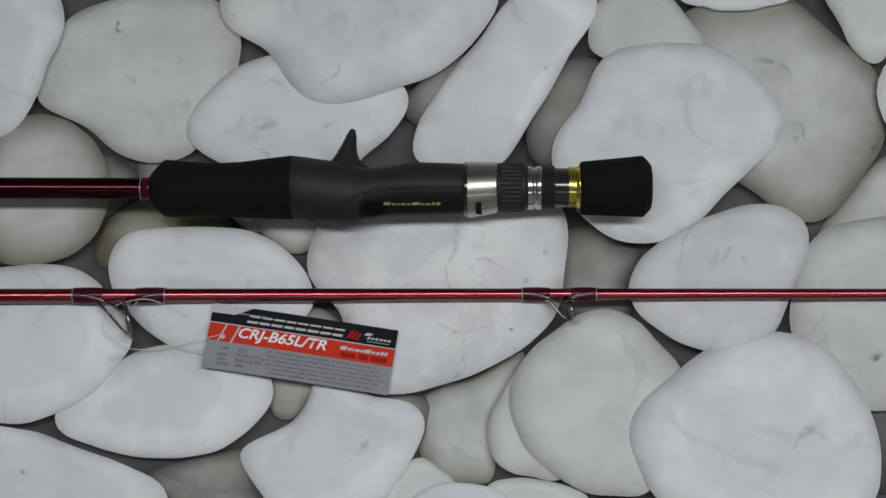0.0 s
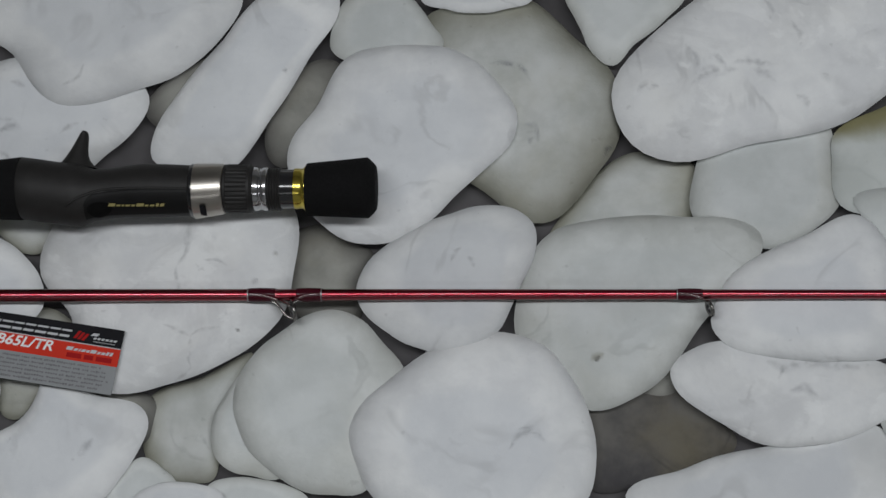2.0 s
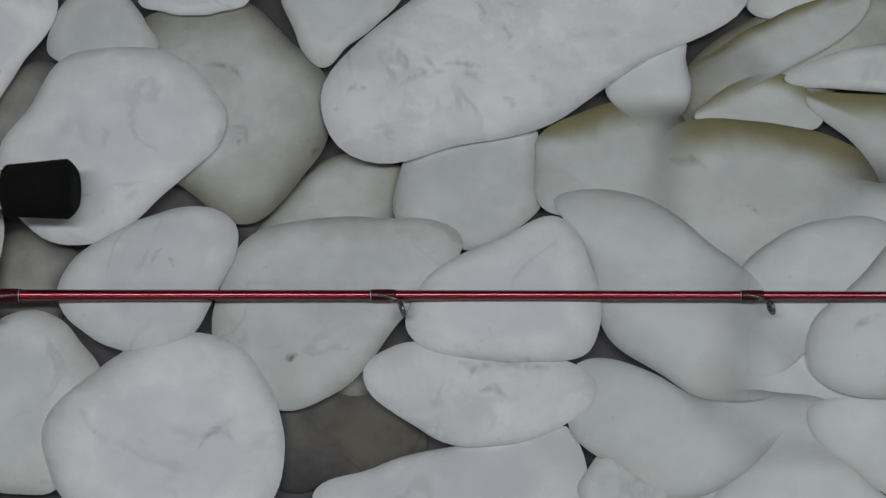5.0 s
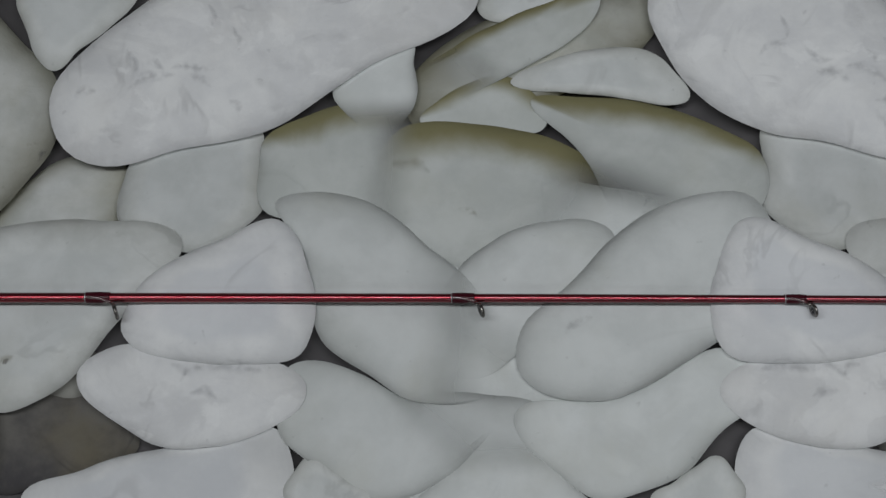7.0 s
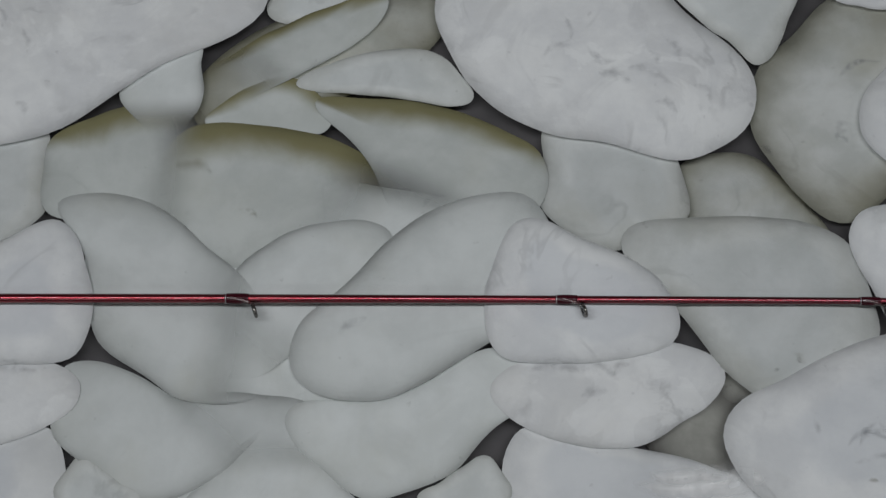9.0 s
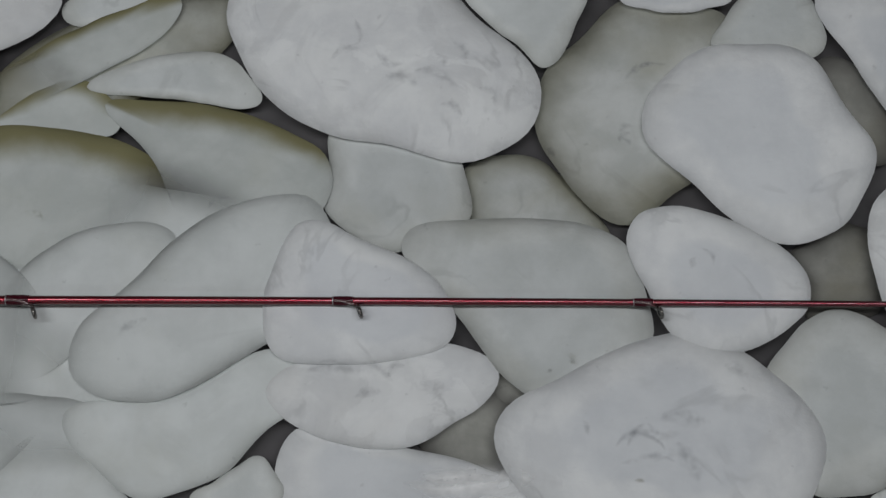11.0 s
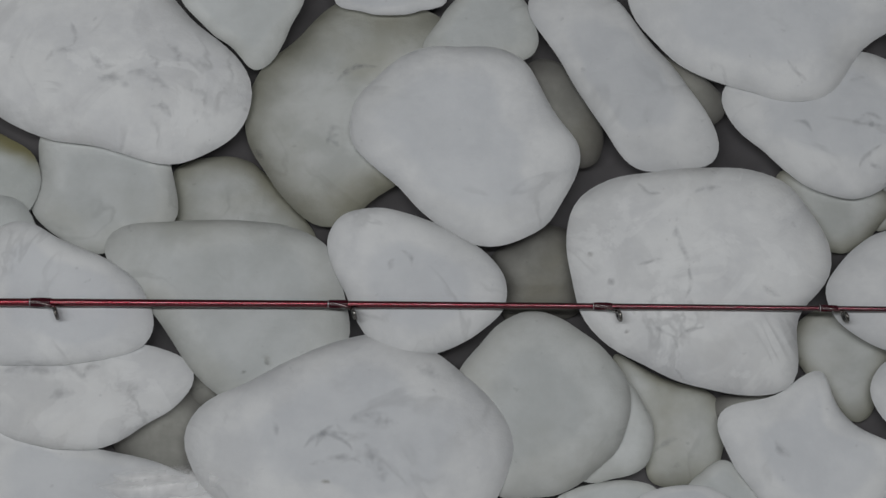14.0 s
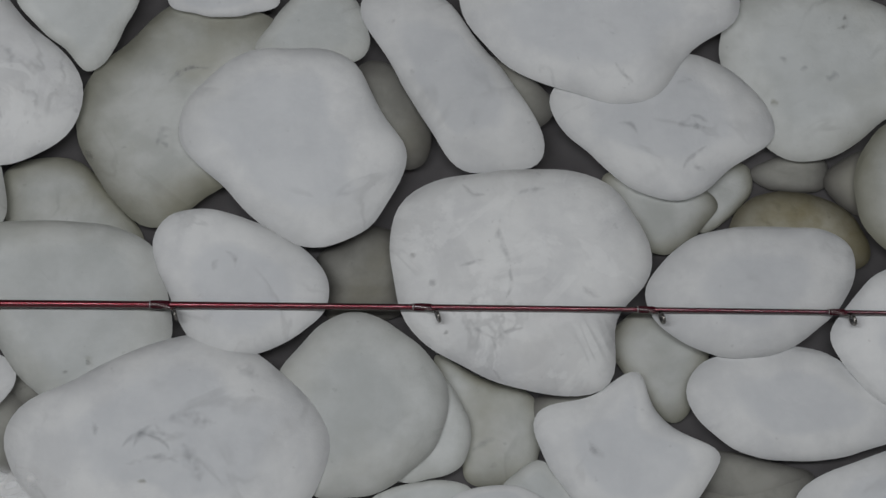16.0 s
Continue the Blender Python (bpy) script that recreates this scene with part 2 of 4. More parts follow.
def tube(name, points, radius, mat, parent=None, label="", closed=False, segs=10):
    """A round wire through points, smoothed, with its own thickness."""
    pts = [Vector(p) for p in points]
    n = len(pts)
    fine = []
    for i in range(n if closed else n - 1):
        if closed:
            p0, p1, p2, p3 = pts[i - 1], pts[i], pts[(i + 1) % n], pts[(i + 2) % n]
        else:
            p0, p1, p2, p3 = pts[max(i - 1, 0)], pts[i], pts[i + 1], pts[min(i + 2, n - 1)]
        for k in range(6):
            s = k / 6
            fine.append(0.5 * (2 * p1 + (p2 - p0) * s + (2 * p0 - 5 * p1 + 4 * p2 - p3) * s * s + (3 * p1 - p0 - 3 * p2 + p3) * s ** 3))
    if not closed:
        fine.append(pts[-1])
    m = len(fine)
    verts, faces = [], []
    for i, p in enumerate(fine):
        ahead = fine[(i + 1) % m] if closed or i < m - 1 else p
        back = fine[i - 1] if closed or i else p
        d = (ahead - back).normalized()
        u = d.cross(Vector((0.3, 0.2, 1))).normalized()
        w = d.cross(u)
        for k in range(segs):
            a = 2 * math.pi * k / segs
            verts.append(p + radius * (math.cos(a) * u + math.sin(a) * w))
    for i in range(m if closed else m - 1):
        j = (i + 1) % m
        for k in range(segs):
            k2 = (k + 1) % segs
            faces.append((i * segs + k, i * segs + k2, j * segs + k2, j * segs + k))
    if not closed:
        faces.append(tuple(range(segs - 1, -1, -1)))
        faces.append(tuple((m - 1) * segs + k for k in range(segs)))
    return part(name, mesh_of(name, verts, faces, mat), parent, label)


# ---- the room round the table ----
X0, X1, Y0, Y1, ZF, ZC = -2.2, 3.0, -2.2, 2.3, -0.78, 1.70
tagged(box("floor", (X0, Y0, ZF - 0.1), (X1, Y1, ZF), FLOOR), "dark vinyl floor of the room", "floor", kind="structure")
tagged(box("ceiling", (X0, Y0, ZC), (X1, Y1, ZC + 0.1), CEIL), "plain painted ceiling", "ceiling", kind="structure")
for nm, lo, hi in (("wall_north", (X0, Y1, ZF), (X1, Y1 + 0.1, ZC)), ("wall_south", (X0, Y0 - 0.1, ZF), (X1, Y0, ZC)),
                   ("wall_west", (X0 - 0.1, Y0 - 0.1, ZF), (X0, Y1 + 0.1, ZC)), ("wall_east", (X1, Y0 - 0.1, ZF), (X1 + 0.1, Y1 + 0.1, ZC))):
    tagged(box(nm, lo, hi, WALL), "plain grey painted wall", "wall", kind="structure")

for lx, ly, lz, watts in LAMPS:
    fx = thing("ceiling_light", "long white ceiling light fixture", "ceiling light", "ceiling lights")
    fx.location = (lx, ly, lz)
    box("housing", (-1.22, -0.09, 0.012), (1.22, 0.09, ZC - lz), HOUSING, fx, 0.01)
    lamp = bpy.data.lights.new("tube_light", "AREA")
    lamp.shape, lamp.size, lamp.size_y, lamp.energy, lamp.color = "RECTANGLE", 2.4, 0.18, watts, (0.965, 1.0, 1.02)
    lo = new("tube_light", lamp)
    lo.parent = fx

TOP = -0.0130
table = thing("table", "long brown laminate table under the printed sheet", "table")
box("tabletop", (-0.55, -0.28, TOP - 0.030), (1.35, 0.46, TOP - 0.0003), WOOD, table, 0.003)
for tx in (-0.48, 1.28):
    for ty in (-0.22, 0.40):
        box("leg", (tx - 0.025, ty - 0.025, ZF), (tx + 0.025, ty + 0.025, TOP - 0.031), WOOD, table, 0.003)

# ---- printed sheet with low-relief pebbles; the print is doubled like a mirror about SEAM ----
SEAM = 0.4042
sheet = tagged(box("backdrop_sheet", (-0.300, -0.085, TOP), (1.110, 0.285, -0.0105), BED, None, 0.0006),
               "backdrop sheet printed with smooth white and grey pebbles", "backdrop sheet")
RIMS = (-0.0010, -0.0028, -0.0050, -0.0092)
LABELS = {"white": "smooth white pebble", "veined": "white pebble with rough veined top", "grey": "smooth pale grey pebble",
          "olive": "olive-grey pebble in shade", "dark": "dark brown stone in a gap", "ochre": "olive-brown pebble with ochre stains in a gap", "olive_flank": "grey pebble with olive colour along one flank", "olive_rim": "grey pebble with olive-brown rim", "ghost": "pale grey pebble with a soft outline", "shaded": "olive-grey pebble in the shade of a gap"}


def pebble_mesh(waves, layer, tone, flip, seed, soft=None):
    """A worn pebble in low relief. waves: its outline as eight pairs of turning circles, in mm (forward x y, backward x y)."""
    segs, rings = 72, 10
    rise = 0.0003 if tone in ("ghost", "olive_flank") else 0.0016 if layer < 3 else 0.0009
    rnd = random.Random(seed)
    ph = [rnd.uniform(0, 6.28) for _ in range(4)]
    rim = []
    for k in range(segs):
        th = 2 * math.pi * k / segs
        x = y = 0.0
        for i in range(len(waves) // 4):
            fx, fy, gx, gy = waves[4 * i:4 * i + 4]
            c, s = math.cos((i + 1) * th), math.sin((i + 1) * th)
            x += fx * c - fy * s + gx * c + gy * s
            y += fx * s + fy * c - gx * s + gy * c
        r = 1 + 0.004 * math.sin(9 * th + ph[0]) + 0.003 * math.sin(14 * th + ph[1])
        rim.append((x * r * flip * 0.001, y * r * 0.001))
    a = max(math.hypot(x, y) for x, y in rim) * 1000
    b = min(math.hypot(x, y) for x, y in rim) * 1000
    round_up = (0.30 * b + 0.10 * a) * 0.001
    way = (math.cos(radians(soft)), math.sin(radians(soft))) if soft is not None else (0, 0)
    far = max(max(x * way[0] + y * way[1] for x, y in rim), 1e-6)

    def thinning(x, y, s):
        if soft is None:
            return -1.0
        return (x * way[0] + y * way[1]) * s / far

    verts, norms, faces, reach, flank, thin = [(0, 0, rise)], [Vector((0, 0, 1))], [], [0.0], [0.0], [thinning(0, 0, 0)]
    for i in range(1, rings + 1):
        s = math.sin(0.5 * math.pi * i / rings) if i < rings else 1.0
        z = rise * (1 - s ** 3.2) ** 0.6
        lean = round_up * {"ghost": 0.95, "olive_flank": 0.55, "white": 0.72, "veined": 0.72, "olive_rim": 1.25, "shaded": 1.4, "olive": 1.3, "ochre": 1.2}.get(tone, 0.75) * (0.3 * s + 1.35 * s ** 3.6 / max(1 - s ** 3.6, 0.09) ** 0.5)
        for k in range(segs):
            x, y = rim[k]
            x1, y1 = rim[(k + 1) % segs]
            x0, y0 = rim[k - 1]
            out = Vector((y1 - y0, x0 - x1, 0)) * flip
            out.normalize()
            span_k = max(math.hypot(x, y), 1e-4)
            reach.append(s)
            thin.append(thinning(x, y, s))
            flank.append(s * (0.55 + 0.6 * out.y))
            verts.append((x * s, y * s, z))
            norms.append((Vector((0, 0, 1)) + out * (lean * (1 - max(thin[-1], 0)) / span_k)).normalized())
    for k in range(segs):
        x, y = rim[k]
        under = 1 - 0.0034 / max(math.hypot(x, y), 0.008)
        verts.append((x * under, y * under, -0.0040 if layer < 3 else -0.0015))
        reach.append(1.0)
        thin.append(thin[1 + (rings - 1) * segs + k])
        flank.append(flank[1 + (rings - 1) * segs + k])
        norms.append(norms[1 + (rings - 1) * segs + k])
    ring = lambda i, k: 1 + (i - 1) * segs + k % segs
    for k in range(segs):
        faces.append((0, ring(1, k), ring(1, k + 1)))
        for i in range(1, rings + 1):
            faces.append((ring(i, k), ring(i + 1, k), ring(i + 1, k + 1), ring(i, k + 1)))
    if flip < 0:
        faces = [f[::-1] for f in faces]
    me = mesh_of("pebble", verts, faces, STONES[tone])
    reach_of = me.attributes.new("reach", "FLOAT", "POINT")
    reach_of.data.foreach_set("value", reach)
    me.attributes.new("flank", "FLOAT", "POINT").data.foreach_set("value", flank)
    me.attributes.new("thin", "FLOAT", "POINT").data.foreach_set("value", thin)
    me.normals_split_custom_set_from_vertices(norms)
    return me


COUNT = [0]


def pebble(x, y, waves, layer, tone, twin=True, soft=None):
    for flip in ((1, -1) if twin else (1,)):
        COUNT[0] += 1
        me = pebble_mesh(waves, layer, tone, flip, 100 + COUNT[0] // 2, soft if flip > 0 else None)
        ob = part("pebble", me, sheet, LABELS[tone])
        px = x * 0.001 if flip > 0 else 2 * SEAM - x * 0.001
        ob.location = (px, y * 0.001, float(np.interp(layer, (0, 1, 2, 3), RIMS)) + 0.00006 * (COUNT[0] % 5))


pebble(-226.8, 182.8, (7.8, -39.2, 0, -4.9, 0, 0.5, -0.5, -1.6, 0.8, -1.3, 0.7, -0.5, 0.5, -0.6, 0.1, 0, -0.2, -0.5, 0.1, 0, 0.1, 0, 0, 0, 0, 0, 0, -0.1, 0.1, 0, 0, -0.1), 0, "white")
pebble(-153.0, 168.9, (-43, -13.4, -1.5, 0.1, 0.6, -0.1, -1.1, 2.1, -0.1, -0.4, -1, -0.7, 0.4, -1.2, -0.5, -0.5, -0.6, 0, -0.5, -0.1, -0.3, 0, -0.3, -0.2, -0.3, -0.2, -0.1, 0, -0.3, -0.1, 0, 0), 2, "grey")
pebble(-79.1, 142.3, (40, 10, 5.9, 0.1, -0.3, -0.1, 1.2, 1.4, 1.1, 0.8, 1.6, -0.2, 0.9, -0.4, -0.3, 0.2, 0.7, 0.7, 0.4, 0, 0, -0.2, -0.1, 0, 0.3, 0.3, 0.1, 0.2, 0, 0, 0, 0), 1, "white")
pebble(-52.0, 201.6, (-55.3, -2.6, -7.1, 0.9, 0.4, 0.1, 0.8, 2.5, -2, -0.8, -0.7, 0.5, 0.6, -1.3, -0.6, -0.1, -0.5, -0.6, -0.3, -0.6, -0.4, -0.3, 0.1, -0.4, -0.3, 0.3, 0, -0.3, 0, 0.2, 0, -0.1), 0, "white")
pebble(18.8, 163.8, (-33.7, -20.9, -3.4, -13.9, -0.2, -0.2, -0.3, 1, -4, 1.4, -1.1, -0.3, 0.2, -0.3, -0.2, -0.1, -0.5, 0.5, -0.1, -0.6, 0, -0.2, 0.1, -0.3, -0.4, 0.2, 0.2, 0, -0.2, 0, 0.1, 0), 0, "white")
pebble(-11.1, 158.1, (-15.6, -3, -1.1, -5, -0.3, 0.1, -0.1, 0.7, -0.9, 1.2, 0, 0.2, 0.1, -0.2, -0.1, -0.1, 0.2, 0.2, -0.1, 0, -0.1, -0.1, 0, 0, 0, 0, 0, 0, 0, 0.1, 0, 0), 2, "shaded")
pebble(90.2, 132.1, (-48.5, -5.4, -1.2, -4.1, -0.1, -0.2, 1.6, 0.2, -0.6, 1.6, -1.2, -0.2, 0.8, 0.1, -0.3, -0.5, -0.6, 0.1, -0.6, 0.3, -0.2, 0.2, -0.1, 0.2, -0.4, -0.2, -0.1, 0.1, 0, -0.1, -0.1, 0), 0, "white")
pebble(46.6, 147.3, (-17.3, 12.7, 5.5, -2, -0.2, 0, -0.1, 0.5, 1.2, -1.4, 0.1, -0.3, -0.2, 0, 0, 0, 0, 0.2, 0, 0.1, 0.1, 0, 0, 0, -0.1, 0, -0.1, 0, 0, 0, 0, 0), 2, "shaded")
pebble(82.7, 188.3, (-22.8, -5.7, -1.7, 1.4, -0.2, -0.4, -0.4, -1.8, -0.1, -0.5, 0.2, 0.2, -0.5, 0.4, -0.2, -0.5, 0.1, 0, 0.1, 0, -0.2, 0.2, -0.1, 0.1, 0, 0.1, 0.1, -0.1, 0, -0.1, 0, 0), 1, "grey")
pebble(144.6, 151.5, (-36.3, 35.2, -1.1, 5.6, -0.2, -0.2, -1.7, 0.7, -1.7, 0.5, 0.5, -0.4, -0.4, 0.5, -1.1, 0.2, 0.1, -0.3, -0.4, -0.1, -0.1, 0.7, 0.1, 0.4, 0.1, 0.2, -0.1, 0.2, -0.4, 0, 0, -0.1), 2, "olive_rim")
pebble(127.2, 206.8, (-18.5, -3.1, -5.8, 0.5, 0.2, -0.2, -0.3, -0.4, -1.4, -0.6, -0.4, 0.1, 0, 0, -0.2, -0.1, -0.4, -0.3, 0, -0.1, -0.1, 0, -0.1, 0, -0.1, -0.1, 0, -0.1, -0.1, 0, 0, 0), 0, "white")
pebble(195.9, 198.5, (-25.2, 4.1, -0.9, -2.5, -0.5, -0.3, 0.4, 3.3, -0.1, 0.8, -0.6, 0.2, -0.2, -1.2, -0.3, 0, -0.2, -0.2, 0.3, 0.1, -0.4, 0, -0.1, 0.1, 0.2, -0.1, -0.1, 0, 0, -0.1, 0, -0.1), 1, "grey")
pebble(285.9, 180.4, (-67.2, -20.4, -21.9, -10.9, -0.7, -1.9, 2.3, -1.2, -6.1, -0.1, -2.1, -0.3, 0.3, 0, 0.8, -0.7, -2.3, -0.1, 0, 0.5, 0.1, 0.7, 0.1, 0.3, -0.5, 0, -0.2, 0.1, 0.3, 0.1, 0.1, -0.1), 0, "veined", twin=False)
pebble(542.1, 176.7, (-59, 18.4, -9.9, 8.2, -0.8, 0.2, 1.3, -1, -4, -0.4, -0.3, 0.5, 1, 0.2, 0, 0.7, -0.8, -0.5, -0.2, -0.4, -0.1, -0.2, 0.1, 0.1, -0.1, 0.1, 0, 0.1, 0, -0.2, -0.1, -0.1), 0, "veined", twin=False)
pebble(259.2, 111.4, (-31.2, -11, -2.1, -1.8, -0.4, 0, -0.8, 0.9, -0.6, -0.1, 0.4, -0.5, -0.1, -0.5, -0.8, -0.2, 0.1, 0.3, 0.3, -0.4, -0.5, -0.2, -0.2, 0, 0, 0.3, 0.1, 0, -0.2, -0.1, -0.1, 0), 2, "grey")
pebble(194.3, 102.1, (-24.7, -12.3, -6.3, -3.6, 0.8, 0, -1.2, -1.3, -1.7, -0.7, -0.3, -0.6, -0.7, 0, -0.2, 0.3, -0.4, 0, -0.2, -0.4, -0.1, -0.1, 0, 0.2, -0.3, 0.1, -0.2, -0.1, 0, -0.1, 0, 0), 3, "olive_rim")
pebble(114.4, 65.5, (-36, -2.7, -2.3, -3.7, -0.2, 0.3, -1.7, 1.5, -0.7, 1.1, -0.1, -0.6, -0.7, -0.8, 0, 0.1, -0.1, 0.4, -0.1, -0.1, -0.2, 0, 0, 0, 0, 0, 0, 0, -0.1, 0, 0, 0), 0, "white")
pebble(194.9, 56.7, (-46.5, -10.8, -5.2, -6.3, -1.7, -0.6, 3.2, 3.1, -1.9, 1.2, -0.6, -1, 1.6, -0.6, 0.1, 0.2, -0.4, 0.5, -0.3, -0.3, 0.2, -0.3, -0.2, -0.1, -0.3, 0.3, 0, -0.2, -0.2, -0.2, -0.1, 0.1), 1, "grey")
pebble(126.4, -8.0, (-49.7, 2.5, -2.5, -0.1, 0.2, 0, -1.4, -1, -0.7, 0.2, -0.3, 0.4, -0.6, 0.6, -0.2, 0.1, -0.2, -0.2, -0.1, 0.2, -0.2, 0, 0, 0.2, -0.1, -0.1, 0, 0.1, 0, -0.1, 0, 0.1), 0, "white", twin=False)
pebble(668.4, -8.3, (-56.6, 1.8, -9.9, -0.1, 0.6, -0.2, -1.6, -1.3, -2.8, 0.5, -1, 0.6, -0.5, 0.8, -0.2, 0.5, -0.9, -0.3, 0, -0.1, -0.2, 0, 0, 0.3, -0.2, 0.1, -0.1, 0, -0.1, -0.2, 0, 0.1), 0, "white", twin=False)
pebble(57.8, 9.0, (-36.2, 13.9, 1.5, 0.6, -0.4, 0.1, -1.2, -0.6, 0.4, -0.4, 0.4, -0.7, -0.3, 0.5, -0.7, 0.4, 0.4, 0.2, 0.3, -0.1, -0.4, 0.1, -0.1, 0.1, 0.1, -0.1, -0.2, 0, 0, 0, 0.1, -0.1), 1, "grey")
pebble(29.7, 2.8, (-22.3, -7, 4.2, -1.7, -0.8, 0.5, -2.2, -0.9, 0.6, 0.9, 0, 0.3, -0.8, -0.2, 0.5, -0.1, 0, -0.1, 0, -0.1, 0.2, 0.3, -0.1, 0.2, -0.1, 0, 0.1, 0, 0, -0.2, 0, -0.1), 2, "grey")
pebble(2.1, 3.6, (-24.4, 0.5, 2.7, -5.1, -1.7, 1, -3.1, 2.1, 0.6, 1.3, 1.2, 0.3, -0.9, -0.8, 0.3, 0, 0.2, -0.3, -0.4, 0.2, 0.1, 0.1, 0.1, -0.1, -0.2, -0.3, 0, -0.2, 0, 0, -0.1, 0.2), 3, "olive_rim")
pebble(-13.7, 68.4, (53.7, 14.5, 2.2, 1.3, 1.1, 0.1, 2.6, 1, 0.1, 0.4, -1.4, 0, 1.7, 0, 0, 1.1, -0.9, -0.1, -0.2, -0.5, 0.5, -0.8, 0.1, 0.6, -0.3, 0.3, 0.1, -0.3, 0.1, -0.5, 0, 0.2), 0, "veined")
pebble(-115.7, 61.9, (37.8, -1.5, 6.1, -2.7, 0.2, 0.4, 0.1, 1.1, 1.9, 0.5, 0.2, -0.6, -0.1, -0.5, 0.3, -0.1, 0.3, 0.4, 0.1, 0, 0.1, -0.1, 0.1, -0.1, 0, 0.1, 0, 0, 0.1, 0, 0, 0), 0, "white")
pebble(-194.5, 37.4, (-17, 35.8, -1, -2.3, 0.2, 0.2, -1, 0.4, 0.7, -0.2, 0.3, -0.2, 0.2, 0.3, -0.2, -0.3, 0, -0.2, -0.3, 0, 0.2, 0, 0.1, 0.2, 0.1, 0.2, 0, -0.2, -0.1, 0, 0, 0), 0, "white")
pebble(-132.0, 9.3, (-34.8, -4.1, -8.7, -1.5, 0.6, 0, -0.9, -0.4, -2.1, -0.2, -1.1, -0.6, -0.2, 0.2, -0.4, 0.1, -0.8, 0.2, -0.3, 0, -0.2, -0.1, -0.1, 0, -0.3, 0.1, 0, 0, -0.1, 0, -0.1, 0), 1, "white")
pebble(-183.9, -29.5, (-17, 34.6, -9.2, -6.9, 0.8, 0.2, -1.1, 0.9, 3.1, 0.9, 0.5, -0.2, 0, 0.5, 0, 0, 0, -0.8, 0, -0.1, 0.2, 0, 0, 0, -0.2, 0, 0, 0, 0, -0.1, -0.1, 0), 2, "white")
pebble(-57.9, -11.1, (-1.1, 33.1, 2.6, -2.4, -0.8, -1.8, -0.2, 0.9, -1.1, -0.6, -1.3, 2, 0.1, 0.7, -1.2, 1.3, 0.6, 1, -0.4, -0.1, 0.2, 0.6, 0.1, 0, -0.2, 0, -0.2, 0.1, -0.1, 0.2, -0.2, -0), 1, "white")
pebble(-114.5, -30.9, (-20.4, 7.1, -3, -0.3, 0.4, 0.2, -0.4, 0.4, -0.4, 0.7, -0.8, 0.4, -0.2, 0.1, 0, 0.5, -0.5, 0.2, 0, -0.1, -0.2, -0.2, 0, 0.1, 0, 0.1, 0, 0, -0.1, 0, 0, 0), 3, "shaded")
pebble(-198.3, 108.8, (-28.7, 20.8, 1.2, 0.9, 0.1, -0.1, 0.7, 0.4, -0.2, -0.5, 0, 0.4, -0.1, -0.4, 0, 0.1, -0.2, -0.1, -0.1, 0.1, 0, 0, -0.1, 0, -0.1, 0, 0, 0, 0, 0, 0, 0.1), 1, "olive_rim")
pebble(-76.3, 102.0, (18.8, 11, 2.7, 0.9, -0.4, -0.1, 1.3, 1.7, 0.6, 0.4, 0.3, -0.4, 0.9, 0.2, 0.3, 0.2, -0.1, 0.2, -0.1, 0.1, 0.3, 0.1, 0.1, 0, 0.1, 0, 0, 0.1, 0.1, 0.1, 0, -0), 2.6, "olive_rim")
pebble(-105.0, 107.2, (13.4, 5.8, -1.9, -3, 0.1, 0, 0.1, 0.2, -1, 0.3, 0.4, 0.1, 0.1, 0, 0.1, -0.1, 0.2, 0, 0, -0.1, 0, 0, 0, 0, -0.1, 0, 0, 0, 0, 0, 0, -0), 3, "olive_rim")
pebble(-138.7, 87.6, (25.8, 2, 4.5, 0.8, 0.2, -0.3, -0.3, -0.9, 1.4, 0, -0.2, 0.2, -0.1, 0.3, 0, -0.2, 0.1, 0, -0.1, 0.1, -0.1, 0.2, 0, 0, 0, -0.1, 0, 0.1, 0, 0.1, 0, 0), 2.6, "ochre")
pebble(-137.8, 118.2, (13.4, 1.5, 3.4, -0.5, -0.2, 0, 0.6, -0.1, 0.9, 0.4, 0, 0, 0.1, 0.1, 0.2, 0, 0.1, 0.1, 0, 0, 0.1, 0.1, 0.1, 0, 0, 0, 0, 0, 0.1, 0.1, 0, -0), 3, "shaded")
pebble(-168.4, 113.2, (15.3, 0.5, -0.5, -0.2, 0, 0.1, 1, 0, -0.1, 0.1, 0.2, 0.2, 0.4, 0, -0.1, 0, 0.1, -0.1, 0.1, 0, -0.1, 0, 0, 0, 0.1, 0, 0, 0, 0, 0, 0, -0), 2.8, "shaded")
pebble(-75.2, 30.0, (21.5, 5.3, -1.3, 2.2, 0.3, -0.4, 0.9, 1.2, 0, -0.7, 0.2, -0.8, 0.6, -0.3, 0.1, 0.3, -0.2, 0.4, 0, 0, 0.1, -0.2, 0.1, 0, 0.1, -0.1, 0, 0, 0, 0.1, 0, -0), 2.8, "olive_rim")
pebble(29.8, -34.2, (16.4, 0.9, 4.8, -1.3, -0.1, 0.2, 0.2, 0.3, 1.2, 0.6, 0.4, -0.1, 0, -0.1, 0, 0, 0.3, 0.2, 0.1, 0, 0, 0, 0, 0, 0.1, 0.1, 0.1, 0, 0, 0, 0, 0), 2, "grey")
pebble(-3.0, -33.9, (13, 0.8, 4.3, -0.2, 0, 0.2, 0, 0.4, 0.9, 0.3, 0.6, 0.1, 0, -0.1, 0, 0, 0.4, 0, 0.2, 0, 0, 0, 0, 0, 0.2, 0, 0.1, 0, 0, 0, 0, 0), 0, "white")
